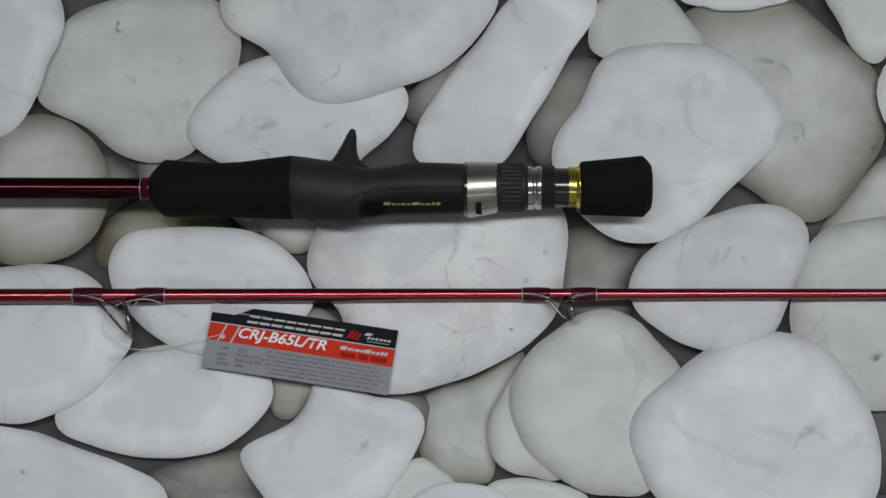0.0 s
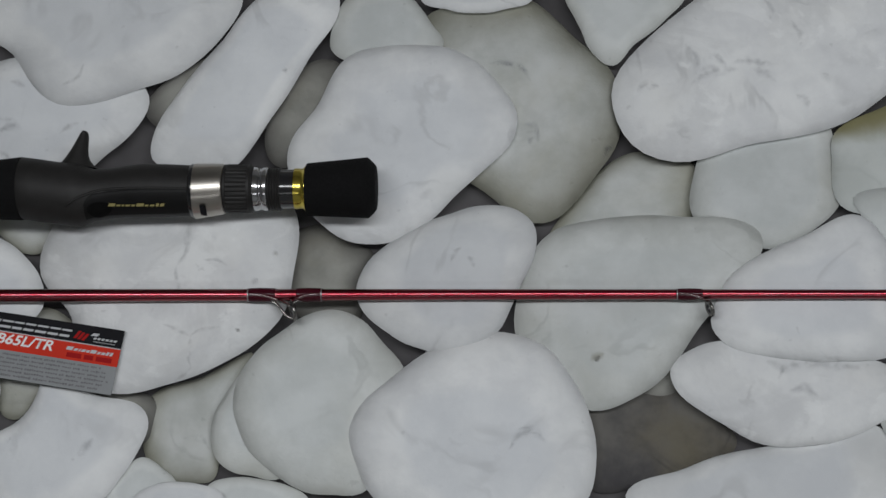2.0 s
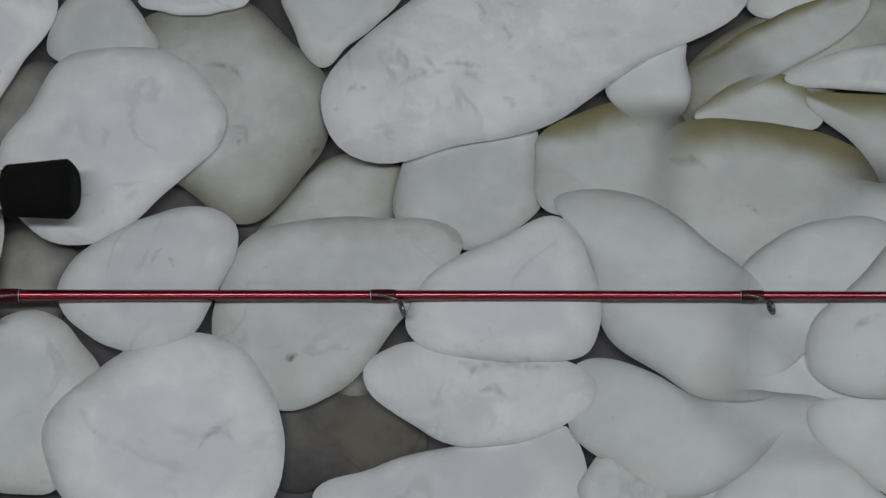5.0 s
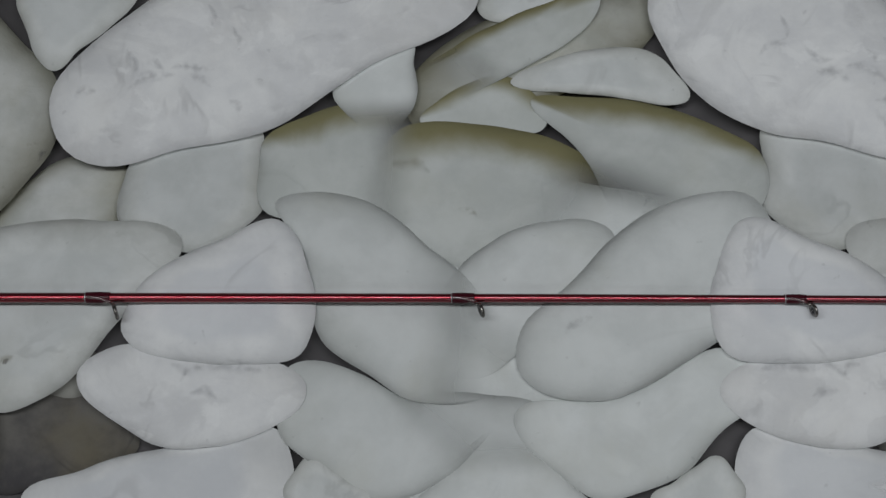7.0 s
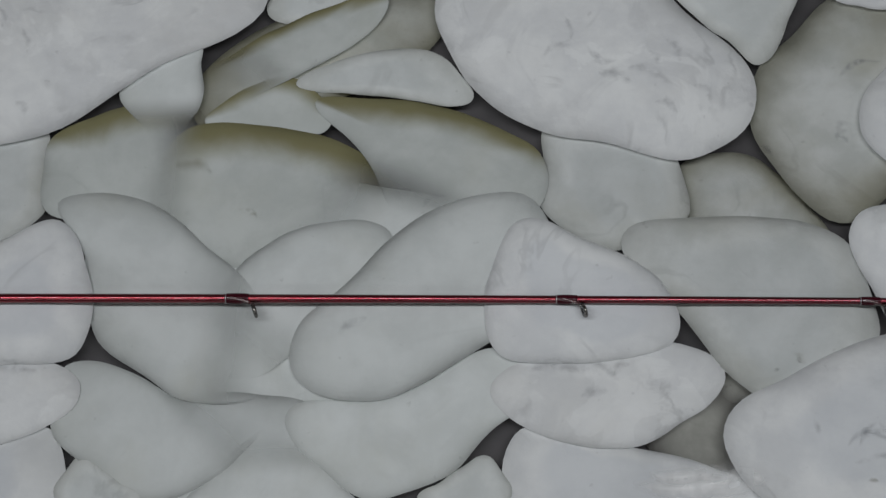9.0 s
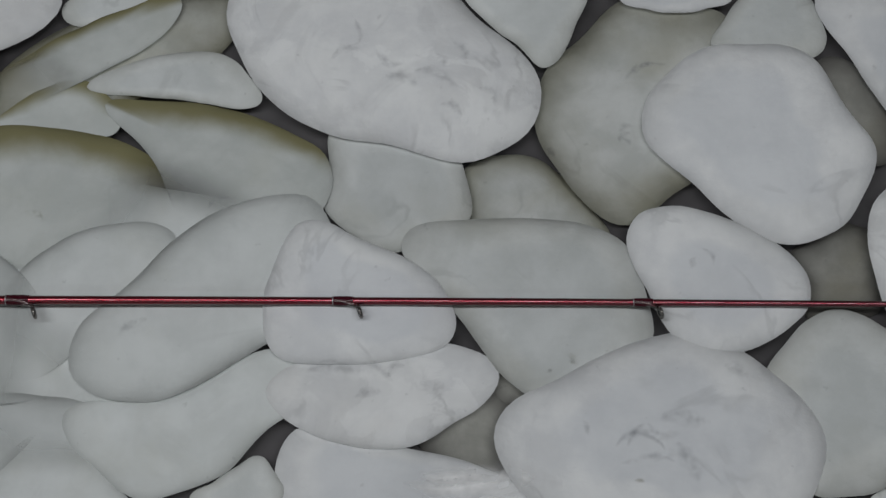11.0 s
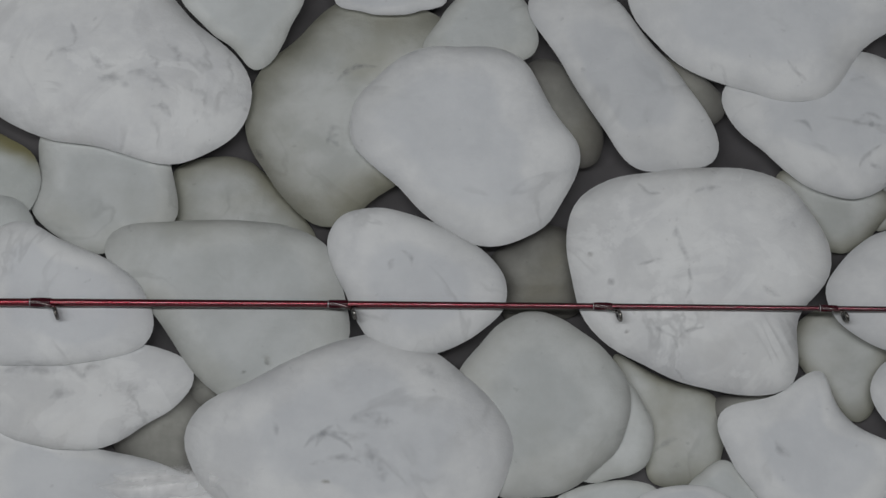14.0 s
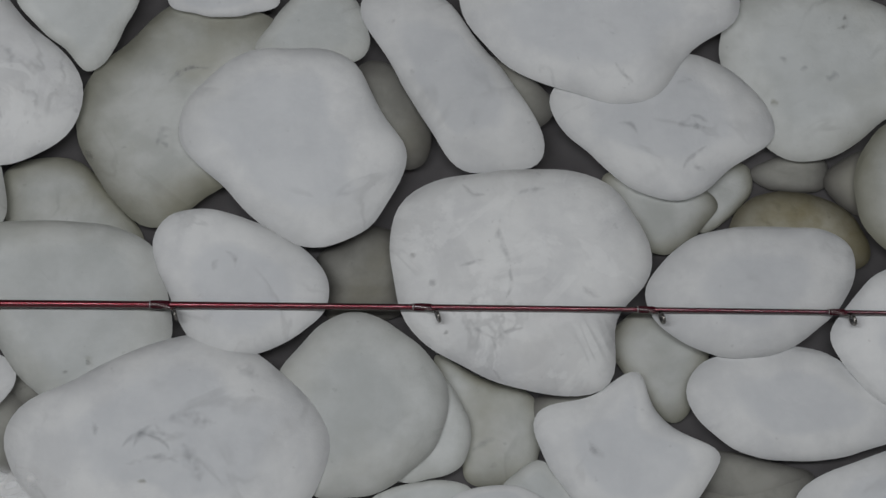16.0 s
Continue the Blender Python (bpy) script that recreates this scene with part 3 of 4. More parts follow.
pebble(-19.7, -29.0, (13.3, 3.4, 1.2, -0.2, 0.2, 0.1, -0.6, -0.7, 0.3, 0.2, 0.5, 0, -0.4, 0.2, 0, 0.1, 0.2, 0.2, 0, 0, 0, -0.1, 0, 0, 0.1, 0, 0, 0, 0, 0, 0, 0), 2, "grey")
pebble(276.7, 55.5, (-36.1, -10.9, -4.7, -1.3, 0.3, 0.3, -3.3, -0.2, -1.6, -0.7, 0.8, -0.1, -1.1, -0.7, -0.2, -0.4, 0.3, 0.3, -0.3, 0, -0.4, -0.1, 0.1, -0.1, -0.2, -0.1, -0.1, 0, 0, 0.2, -0.1, 0), 0, "white")
pebble(261.7, 13.8, (-34.7, 3, -11.3, 1.2, 0, 1.1, 0.4, 1.9, -3.1, 0.1, -0.7, -0.1, 0.1, -0.7, -0.2, 0, -0.8, 0, -0.3, -0.1, 0, -0.2, 0, 0.1, -0.2, 0.2, -0.1, 0.1, 0, 0, 0, 0.2), 1, "veined")
pebble(253.1, -29.4, (-39.4, -2.1, -14.9, -3.4, 1, 1.1, -2.5, 0.7, -4, 0.3, -0.1, -0.1, -0.1, 0.1, -1, -0.1, -0.8, 0.5, -0.1, 0.5, -0.5, 0, -0.2, -0.1, -0.1, 0.1, -0.1, 0.2, -0.4, 0.1, -0.1, 0), 2, "white")
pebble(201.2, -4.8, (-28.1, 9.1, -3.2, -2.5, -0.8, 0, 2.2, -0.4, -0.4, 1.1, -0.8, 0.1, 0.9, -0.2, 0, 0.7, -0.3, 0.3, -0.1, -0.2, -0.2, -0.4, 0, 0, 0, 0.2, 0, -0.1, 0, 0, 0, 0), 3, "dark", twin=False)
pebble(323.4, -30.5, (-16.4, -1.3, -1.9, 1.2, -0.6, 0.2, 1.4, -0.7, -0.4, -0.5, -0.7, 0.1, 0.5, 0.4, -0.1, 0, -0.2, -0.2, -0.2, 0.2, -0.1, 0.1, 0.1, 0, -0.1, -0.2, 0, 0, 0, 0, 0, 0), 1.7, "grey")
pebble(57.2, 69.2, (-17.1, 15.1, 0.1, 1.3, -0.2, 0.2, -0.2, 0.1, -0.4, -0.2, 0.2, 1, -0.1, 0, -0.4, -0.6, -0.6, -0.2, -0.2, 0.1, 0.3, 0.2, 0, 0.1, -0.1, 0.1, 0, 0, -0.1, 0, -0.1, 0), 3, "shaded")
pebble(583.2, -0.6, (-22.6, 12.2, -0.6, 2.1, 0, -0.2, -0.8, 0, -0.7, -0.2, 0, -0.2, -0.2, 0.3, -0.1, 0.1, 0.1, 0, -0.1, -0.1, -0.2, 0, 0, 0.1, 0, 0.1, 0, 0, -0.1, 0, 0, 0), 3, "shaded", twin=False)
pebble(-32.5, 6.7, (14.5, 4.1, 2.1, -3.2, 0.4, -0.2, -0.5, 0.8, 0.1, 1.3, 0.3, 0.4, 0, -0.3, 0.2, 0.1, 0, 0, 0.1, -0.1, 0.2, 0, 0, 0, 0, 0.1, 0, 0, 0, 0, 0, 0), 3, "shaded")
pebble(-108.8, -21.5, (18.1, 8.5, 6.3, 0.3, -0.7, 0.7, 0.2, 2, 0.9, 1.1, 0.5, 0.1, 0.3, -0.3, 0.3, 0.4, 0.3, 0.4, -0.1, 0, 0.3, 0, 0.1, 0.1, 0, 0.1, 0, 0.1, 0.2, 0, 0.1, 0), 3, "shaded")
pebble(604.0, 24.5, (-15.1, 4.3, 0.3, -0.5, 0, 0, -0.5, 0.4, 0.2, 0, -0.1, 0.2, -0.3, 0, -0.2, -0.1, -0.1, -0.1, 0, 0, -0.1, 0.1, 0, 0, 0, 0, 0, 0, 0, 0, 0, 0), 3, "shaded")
pebble(329.0, 120.2, (-31.9, -19.1, -3.6, 0.9, 0.3, 0.2, -1.5, 1.2, -0.2, -1.3, 0.1, -1.2, 0.2, -0.9, -0.2, -0.4, -0.5, 0.3, -0.2, -0.3, -0.1, -0.1, -0.2, -0.1, -0.2, -0.1, -0.1, 0, -0.2, -0.2, 0, 0), 1.32, "olive_flank", twin=False, soft=-5)
pebble(397.1, 104.2, (-39.8, 25.4, -9, -0.7, 0.1, 0.2, 0.2, 0.5, -0.9, 2.8, -0.1, 0.4, -0.1, -0.1, 0.1, 0.2, -0.1, 0.3, 0.1, 0, -0.2, -0.1, 0, 0, 0, 0, 0.1, 0, 0, 0, 0.1, -0.1), 1.45, "olive_flank", twin=False, soft=-35)
pebble(468.1, 124.0, (-35.4, 18.4, -10.7, 4.8, 1.9, -1, -1.8, 3.1, -2.2, 0.7, -2.2, 0.8, -1, -0.7, -1, -0.3, -0.9, 0.9, -0.1, 0.3, -0.2, 0.1, -0.2, 0, -0.2, 0, -0.2, 0.3, -0.3, 0.1, -0.1, -0.1), 1.25, "olive_flank", twin=False, soft=240)
pebble(447.2, 163.2, (-25, -1.5, -11.3, 2.1, 1, -1.2, -1.8, -1.5, -2.4, -0.6, -0.6, 0.6, -0.2, 0.1, -0.6, -0.4, -0.5, -0.5, -0.2, 0.2, -0.3, 0.1, -0.2, -0.1, -0.2, -0.3, -0.1, 0.1, -0.2, 0.1, -0.1, 0), 1.2, "grey", twin=False)
pebble(403.0, 179.0, (-27.1, -12.4, -12, -8.4, -0.3, 0, 0.3, 0.3, -3.3, -1.1, -0.2, -0.7, -0.1, 0.1, 0.1, 0.4, -1.1, -0.1, 0.2, -0.1, 0, 0, 0.1, 0.2, -0.4, 0.1, 0.2, 0, 0.1, -0.1, 0.1, 0.1), 1.2, "olive_flank", twin=False, soft=225)
pebble(392.9, 148.4, (-19.9, -4.2, -6.4, 1.2, 1.1, -0.6, -1.9, -1.3, -1.2, -0.9, -0.4, 0.1, -0.5, 0.1, -0.4, -0.2, -0.1, -0.5, -0.2, -0.1, -0.3, 0, -0.1, 0, -0.1, -0.1, -0.1, 0, -0.1, -0.1, -0.1, 0), 1.55, "olive_flank", twin=False)
pebble(343.8, 159.4, (-21, -2.9, 1.6, -2, -0.3, 0.3, -1.8, 0.7, 0.3, 0.5, -0.2, 0.5, -0.6, -0.3, -0.3, -0.4, -0.1, -0.3, 0, 0.2, -0.2, 0.3, 0, 0, -0.1, -0.1, -0.1, 0, 0.1, -0.1, 0, 0), 1.05, "ghost", twin=False, soft=-85)
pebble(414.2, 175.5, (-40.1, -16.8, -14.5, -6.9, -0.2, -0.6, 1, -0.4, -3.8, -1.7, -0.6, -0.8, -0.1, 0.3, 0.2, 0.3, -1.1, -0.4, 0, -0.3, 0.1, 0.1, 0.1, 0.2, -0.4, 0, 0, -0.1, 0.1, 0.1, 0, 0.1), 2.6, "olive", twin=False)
pebble(416.9, 203.8, (-17.8, -4.4, -7.6, -0.1, -0.2, -0.2, 0.4, -0.2, -1.8, -0.9, -0.2, 0, 0, 0.1, 0.1, 0, -0.4, -0.3, -0.1, 0, 0.1, 0.1, 0, 0, -0.1, -0.1, -0.1, 0, 0, 0, 0, -0), 1.9, "grey", twin=False)
pebble(348.7, 58.2, (-45.4, 9.2, -2.5, 13.2, 1.5, 0.5, 1.8, 0.9, -1, -2.8, 1.2, 1.5, 1.2, -0.1, 0.8, 0.7, 0.9, -0.7, 0.9, 0.5, 0.4, -0.1, 0.1, 0, 0.4, -0.2, 0.1, -0.3, 0, 0.3, 0.2, -0.1), 0.95, "ghost", twin=False, soft=0)
pebble(405.3, 59.6, (-34.7, 9.1, 0.5, -10.4, -0.9, 0.4, -0.4, 1.6, 1.9, 2.3, 0.5, -0.6, -0.2, -0.3, -0.2, -0.4, 0.5, -0.4, 0.2, 0.1, 0, 0.3, 0.1, -0.1, 0, -0.2, 0, 0.1, 0.2, -0.1, 0.1, 0.1), 1, "ghost", twin=False, soft=235)
pebble(466.9, 56.6, (-45.6, -18.4, -8.9, -9.6, 0.5, 0.4, -1.1, -0.8, -4.1, 0.5, -0.2, 0.3, -0.5, 0.3, -0.7, 0.2, -0.6, 0.1, 0.3, 0, -0.4, -0.3, 0, 0, 0, 0.1, 0.2, 0, -0.2, -0.1, 0, 0), 0.6, "ghost", twin=False)
pebble(345.2, -2.2, (-34.5, 11.1, -9.1, 1, 0, 2.4, 0.8, 4, -2.8, 0.5, 0.2, -1.3, -0.6, -1.1, -0.3, 0.2, -0.3, 0.7, 0.5, 0, -0.2, -0.2, 0, 0.2, 0.3, 0, 0.2, 0.1, -0.1, -0.2, -0.2, 0.1), 1.3, "ghost", twin=False, soft=40)
pebble(460.5, 0.9, (-36.8, 8, -8.3, -9.3, 1.5, 1.9, -3.5, 2.1, -0.2, 3.9, -1.3, 0.1, -1.3, -0.2, -0.4, 0.3, 0.3, 0.8, -0.1, -0.5, -0.5, 0.5, 0.1, 0.2, 0.2, 0.4, -0.1, -0.1, 0.1, 0.1, 0, -0), 1.3, "ghost", twin=False)
pebble(401.7, -30.1, (-28, -7.8, -5.6, 2.7, 0.1, -0.7, -2.2, -3.3, -0.5, -1, -0.8, 1.1, -1.2, 0.6, -0.5, -0.2, -0.1, -0.7, 0, -0.1, -0.4, -0.2, -0.3, 0.2, 0, 0.1, 0.1, -0.1, -0.2, -0.3, 0, 0.1), 1.45, "ghost", twin=False, soft=90)
pebble(406.9, 63.3, (-71.2, 24, -15.4, -4.1, 1.4, 1, -2, 3, -2.3, 3.8, -1.2, -0.3, -0.6, -0.4, -0.9, 0.1, 0, 1.6, -0.5, 1.2, -0.5, 0.5, -0.2, 0.4, -0.4, 0, -0.2, 0.3, -0.3, 0.2, 0.1, 0.2), 1.65, "ghost", twin=False)
pebble(386.7, -15.7, (-33, 20.9, -5.1, -1.4, 0.4, 0.1, -0.7, 1, -0.1, 1.7, -0.5, 0.7, -0.5, 0.1, -0.1, 0.1, -0.3, 0.2, -0.2, 0, -0.1, 0.1, 0, 0, -0.1, 0.2, -0.1, 0, 0, 0.1, 0, 0), 1.6, "ghost", twin=False)

# the print runs on to the sheet's edges
edge = random.Random(11)
spots = [(-270 + 46 * i, y) for i in range(30) for y in (-58, 258)] + [(x, y) for y in (5, 52, 100, 148, 200) for x in (-272, 1078)]
for ex, ey in spots:
    long, wide, lean_a = edge.uniform(22, 27), edge.uniform(17, 21), edge.uniform(0, 3.1)
    half_sum, half_gap = (long + wide) / 2, (long - wide) / 2
    pebble(ex, ey, (half_sum, 0, half_gap * math.cos(2 * lean_a), half_gap * math.sin(2 * lean_a)), 3, edge.choice(("white", "grey", "olive_rim")), twin=False)

# ---- faint creases, veins and specks printed on the stones ----
def crease_material(name, base, strength, grain=260):
    """A vein that fades out to both sides, broken up by noise."""
    m = material(name, base, 0.7, vary=0.12, scale=150, spec=0.15)
    nt = m.node_tree
    at, no, mu, rg = (nt.nodes.new(k) for k in ("ShaderNodeAttribute", "ShaderNodeTexNoise", "ShaderNodeMath", "ShaderNodeMapRange"))
    at.attribute_name = "fade"
    no.inputs["Scale"].default_value, no.inputs["Detail"].default_value = grain, 4
    co = nt.nodes.new("ShaderNodeTexCoord")
    nt.links.new(co.outputs["Object"], no.inputs["Vector"])
    rg.inputs["From Min"].default_value, rg.inputs["From Max"].default_value, rg.inputs["To Max"].default_value = 0.32, 0.62, strength
    nt.links.new(no.outputs["Fac"], rg.inputs["Value"])
    mu.operation = "MULTIPLY"
    nt.links.new(at.outputs["Fac"], mu.inputs[0])
    nt.links.new(rg.outputs["Result"], mu.inputs[1])
    nt.links.new(mu.outputs[0], nt.nodes["Principled BSDF"].inputs["Alpha"])
    return m


CREASES = {"pale": crease_material("streak_pale", (0.82, 0.83, 0.83), 1.0, 45), "grey": crease_material("crease_grey", (0.34, 0.35, 0.37), 0.29), "dark": crease_material("speck_dark", (0.16, 0.155, 0.15), 0.5), "olive": crease_material("crease_olive", (0.26, 0.24, 0.16), 0.34)}
tops_v, tops_f = [], []
for ob in sheet.children:
    base = len(tops_v)
    tops_v += [v.co + ob.location for v in ob.data.vertices]
    tops_f += [tuple(base + i for i in p.vertices) for p in ob.data.polygons]
TOPS = BVHTree.FromPolygons(tops_v, tops_f)


def mark(x0, y0, x1, y1, bend, width, tone, twin=True):
    """A tapering crease that follows the stone's surface, from one end to the other, in mm."""
    for flip in ((1, -1) if twin else (1,)):
        a, b = Vector((x0, y0)) * 0.001, Vector((x1, y1)) * 0.001
        if flip < 0:
            a.x, b.x = 2 * SEAM - a.x, 2 * SEAM - b.x
        along_v = b - a
        side = Vector((-along_v.y, along_v.x))
        n = 12
        rnd = random.Random(int(x0 * 10 + y0))
        verts, faces, fade = [], [], []
        for i in range(n + 1):
            s = i / n
            p = a + along_v * s + side * (0.6 * bend * flip * math.sin(math.pi * s) + 0.03 * math.sin(7 * s + x0))
            end = math.sin(math.pi * (0.03 + 0.94 * s))
            half = 0.0005 * (width * 2.4 + 1.2) * end ** 0.6 * rnd.uniform(0.7, 1.0)
            for k in (-1, -0.5, 0, 0.5, 1):
                q = p + side.normalized() * half * k
                hit = TOPS.ray_cast(Vector((q.x, q.y, 0.05)), Vector((0, 0, -1)))[0]
                verts.append((q.x, q.y, (hit.z if hit else -0.0100) + 0.00012))
                fade.append((1 - abs(k)) * end ** 0.5)
        for i in range(n):
            for k in range(4):
                c = 5 * i + k
                faces.append((c, c + 5, c + 6, c + 1))
        me = mesh_of("crease", verts, faces, CREASES[tone])
        me.attributes.new("fade", "FLOAT", "POINT").data.foreach_set("value", fade)
        part("crease", me, sheet)


mark(555.7, -27.1, 624.4, -26.1, 0.02, 8.0, "pale", twin=False)
mark(562.8, -21.2, 604.7, -22.2, -0.05, 5.0, "pale", twin=False)
mark(-3.7, 93.5, -8.8, 71.1, 0.12, 1.6, "grey")
mark(-8.8, 71.1, -6.6, 55.6, -0.10, 1.0, "grey")
mark(12.1, 42.6, -1.8, 38.0, -0.15, 0.9, "grey")
mark(-1.8, 38.0, -14.1, 43.4, -0.12, 0.9, "grey")
mark(-0.9, 38.0, -0.2, 24.7, -0.15, 0.9, "grey")
mark(-0.2, 24.7, -7.9, 17.6, 0.10, 0.7, "grey")
mark(-40.2, 63.6, -48.4, 57.0, 0.20, 1.6, "grey")
mark(14.2, 71.1, 2.8, 74.1, -0.10, 0.8, "grey")
mark(-11.8, 104.8, -24.7, 107.8, -0.20, 1.4, "grey")
mark(13.4, 110.3, 2.6, 104.9, 0.20, 1.2, "grey")
mark(35.9, 77.9, 34.4, 75.2, 0.00, 1.2, "dark")
mark(27.7, 65.2, 24.8, 62.3, 0.00, 2.0, "grey")
mark(20.4, 41.9, 19.3, 40.3, 0.00, 1.0, "dark")
mark(-55.5, 91.8, -56.9, 88.8, 0.00, 1.8, "grey")
mark(-56.0, 31.1, -56.7, 29.4, 0.00, 1.0, "dark")
mark(647.8, -10.7, 660.9, -0.6, 0.12, 1.4, "grey", twin=False)
mark(661.3, -0.6, 671.0, -6.4, -0.12, 1.2, "grey", twin=False)
mark(649.8, -17.9, 672.9, -16.8, 0.18, 1.6, "grey", twin=False)
mark(633.9, 1.1, 635.9, -5.5, 0.10, 1.2, "grey", twin=False)
mark(665.3, 1.8, 689.0, 0.5, 0.10, 4.0, "grey", twin=False)
mark(673.7, -8.7, 682.4, -25.5, 0.10, 4.0, "grey", twin=False)
mark(619.1, 24.1, 620.0, 22.5, 0.00, 1.2, "dark", twin=False)
mark(655.2, -25.4, 659.7, -25.6, 0.20, 0.9, "olive", twin=False)
mark(695.8, 25.7, 706.5, 20.4, 0.10, 3.0, "grey", twin=False)
mark(-166.7, 195.8, -167.7, 190.8, 0.30, 1.0, "dark")
mark(-167.7, 190.8, -162.2, 188.7, -0.20, 1.0, "dark")
mark(-100.9, 140.4, -90.0, 143.6, 0.20, 1.2, "grey")
mark(-98.7, 138.7, -92.9, 138.0, 0.10, 1.5, "grey")
mark(-67.9, 135.3, -58.9, 141.1, 0.25, 1.2, "grey")
mark(-93.9, 162.4, -85.8, 159.5, 0.20, 1.5, "grey")
mark(-161.9, 164.6, -157.3, 163.7, 0.20, 2.2, "grey")
mark(-147.5, 168.7, -143.4, 167.3, 0.20, 1.8, "grey")
mark(-195.4, -21.2, -192.4, -21.7, 0.10, 1.0, "dark")
mark(-133.2, 151.4, -129.1, 150.8, 0.10, 2.2, "olive")
mark(175.8, 26.1, 182.3, 30.4, 0.15, 1.8, "olive")
mark(177.8, 26.6, 180.3, 29.1, 0.00, 1.0, "dark")
mark(-42.0, -6.9, -48.7, -14.7, 0.10, 2.0, "grey")
mark(-87.6, 117.4, -98.8, 128.9, -0.20, 1.0, "grey")
mark(-91.6, 121.5, -97.8, 117.4, 0.20, 1.2, "grey")
mark(-85.8, 139.5, -96.1, 138.1, -0.20, 3.0, "grey")
mark(-127.8, 105.1, -130.4, 97.1, -0.20, 1.2, "olive")
mark(-135.3, 103.8, -137.8, 94.4, -0.20, 1.2, "olive")
mark(-119.7, 95.8, -128.2, 90.4, -0.20, 1.0, "olive")
mark(8.5, -10.7, -3.7, -5.7, -0.30, 1.5, "grey")
mark(156.0, -9.8, 144.0, -3.6, -0.35, 2.0, "grey")
mark(152.6, -4.9, 139.7, -12.3, -0.30, 1.2, "grey")
mark(155.1, 134.8, 147.4, 139.0, -0.50, 1.8, "grey")
mark(153.7, 133.4, 150.7, 128.6, -0.50, 1.2, "grey")
mark(190.1, 128.8, 184.5, 123.7, -0.30, 1.5, "dark")
mark(150.3, 165.9, 132.0, 170.1, -0.20, 1.2, "grey")
mark(37.8, 166.8, 35.1, 165.9, -0.00, 1.5, "grey")
mark(-58.2, 170.6, -68.3, 159.2, 0.20, 1.0, "grey")
mark(-134.2, 174.5, -137.8, 170.2, -0.20, 1.2, "grey")
mark(-155.7, 164.4, -158.1, 161.6, -0.00, 1.5, "grey")
mark(545.4, 163.8, 561.0, 159.4, 0.15, 3.5, "grey", twin=False)
mark(558.6, 166.5, 579.2, 157.9, 0.20, 3.0, "grey", twin=False)
mark(569.3, 175.0, 573.0, 167.9, 0.20, 1.8, "grey", twin=False)
mark(540.5, 176.7, 553.4, 169.4, -0.30, 2.2, "grey", twin=False)
mark(519.4, 172.5, 532.6, 178.2, 0.30, 1.8, "grey", twin=False)
mark(577.4, 180.7, 583.5, 169.2, 0.20, 2.2, "grey", twin=False)
mark(530.2, 192.6, 532.7, 181.0, 0.20, 1.2, "grey", twin=False)
mark(589.5, 157.8, 597.0, 149.3, 0.30, 2.2, "grey", twin=False)
mark(571.1, 149.5, 581.2, 143.9, 0.30, 2.0, "grey", twin=False)
mark(225.3, 158.1, 247.7, 165.0, 0.15, 3.0, "grey", twin=False)
mark(232.0, 170.9, 242.4, 166.5, 0.30, 2.2, "grey", twin=False)
mark(245.1, 167.9, 266.1, 166.8, 0.10, 2.2, "grey", twin=False)
mark(224.2, 178.2, 227.9, 160.9, 0.20, 1.8, "grey", twin=False)
mark(252.9, 165.0, 264.5, 157.8, 0.20, 2.0, "grey", twin=False)
mark(200.3, 154.1, 210.8, 156.8, 0.30, 2.5, "grey", twin=False)
mark(273.5, 152.0, 278.5, 145.0, 0.30, 2.2, "grey", twin=False)
mark(273.3, 189.2, 276.9, 176.2, 0.20, 1.5, "grey", twin=False)
mark(261.7, 201.0, 264.0, 189.3, 0.20, 1.5, "grey", twin=False)
mark(257.4, 18.8, 272.4, 26.3, 0.25, 2.2, "grey")
mark(262.1, 13.8, 274.3, 11.2, 0.25, 2.5, "grey")
mark(269.9, 23.8, 296.9, 23.7, 0.10, 3.0, "grey")
mark(252.7, 26.4, 259.9, 21.3, 0.30, 2.0, "grey")
mark(380.0, 99.3, 388.9, 95.2, 0.20, 1.5, "olive", twin=False)
mark(348.8, 121.3, 367.0, 117.0, 0.20, 3.5, "olive", twin=False)
mark(464.1, 100.1, 474.5, 105.4, 0.30, 1.2, "grey", twin=False)
mark(427.4, 39.9, 440.0, 47.5, 0.20, 2.0, "grey", twin=False)
mark(149.5, 136.1, 154.8, 130.5, 0.50, 1.5, "grey")
mark(135.8, 170.2, 151.8, 161.5, 0.30, 1.5, "grey")
mark(122.3, 74.9, 124.9, 69.6, 0.20, 1.5, "grey")
mark(114.7, 71.0, 119.6, 79.0, 0.30, 1.2, "grey")


# ---- rod tip section with its guides ----
def rod_at(x):
    """Axis and radius of the tip section at x."""
    s = (x + 0.21) / 1.19
    y = 0.0562 - 0.0002 * s - 0.0068 * max(s, 0.0) ** 2.6
    r = float(np.interp(x, (-0.35, -0.21, 0.18, 0.39, 0.59, 0.83, 0.98, 1.04), (0.0036, 0.0033, 0.0023, 0.0020, 0.0017, 0.00125, 0.0010, 0.0008)))
    return y, 0.0018 + r * 1.05, r


def along(x, extra=0.0):
    y, z, r = rod_at(x)
    return x, y, z, r + extra


tip = thing("rod_tip_section", "slim dark red fishing rod tip section lying on the pebble print", "fishing rod")
part_x = [-0.35 + 1.39 * k / 40 for k in range(41)]
lathe("blank", [along(x) for x in part_x], RED, tip, "glossy translucent red lacquer", 28)


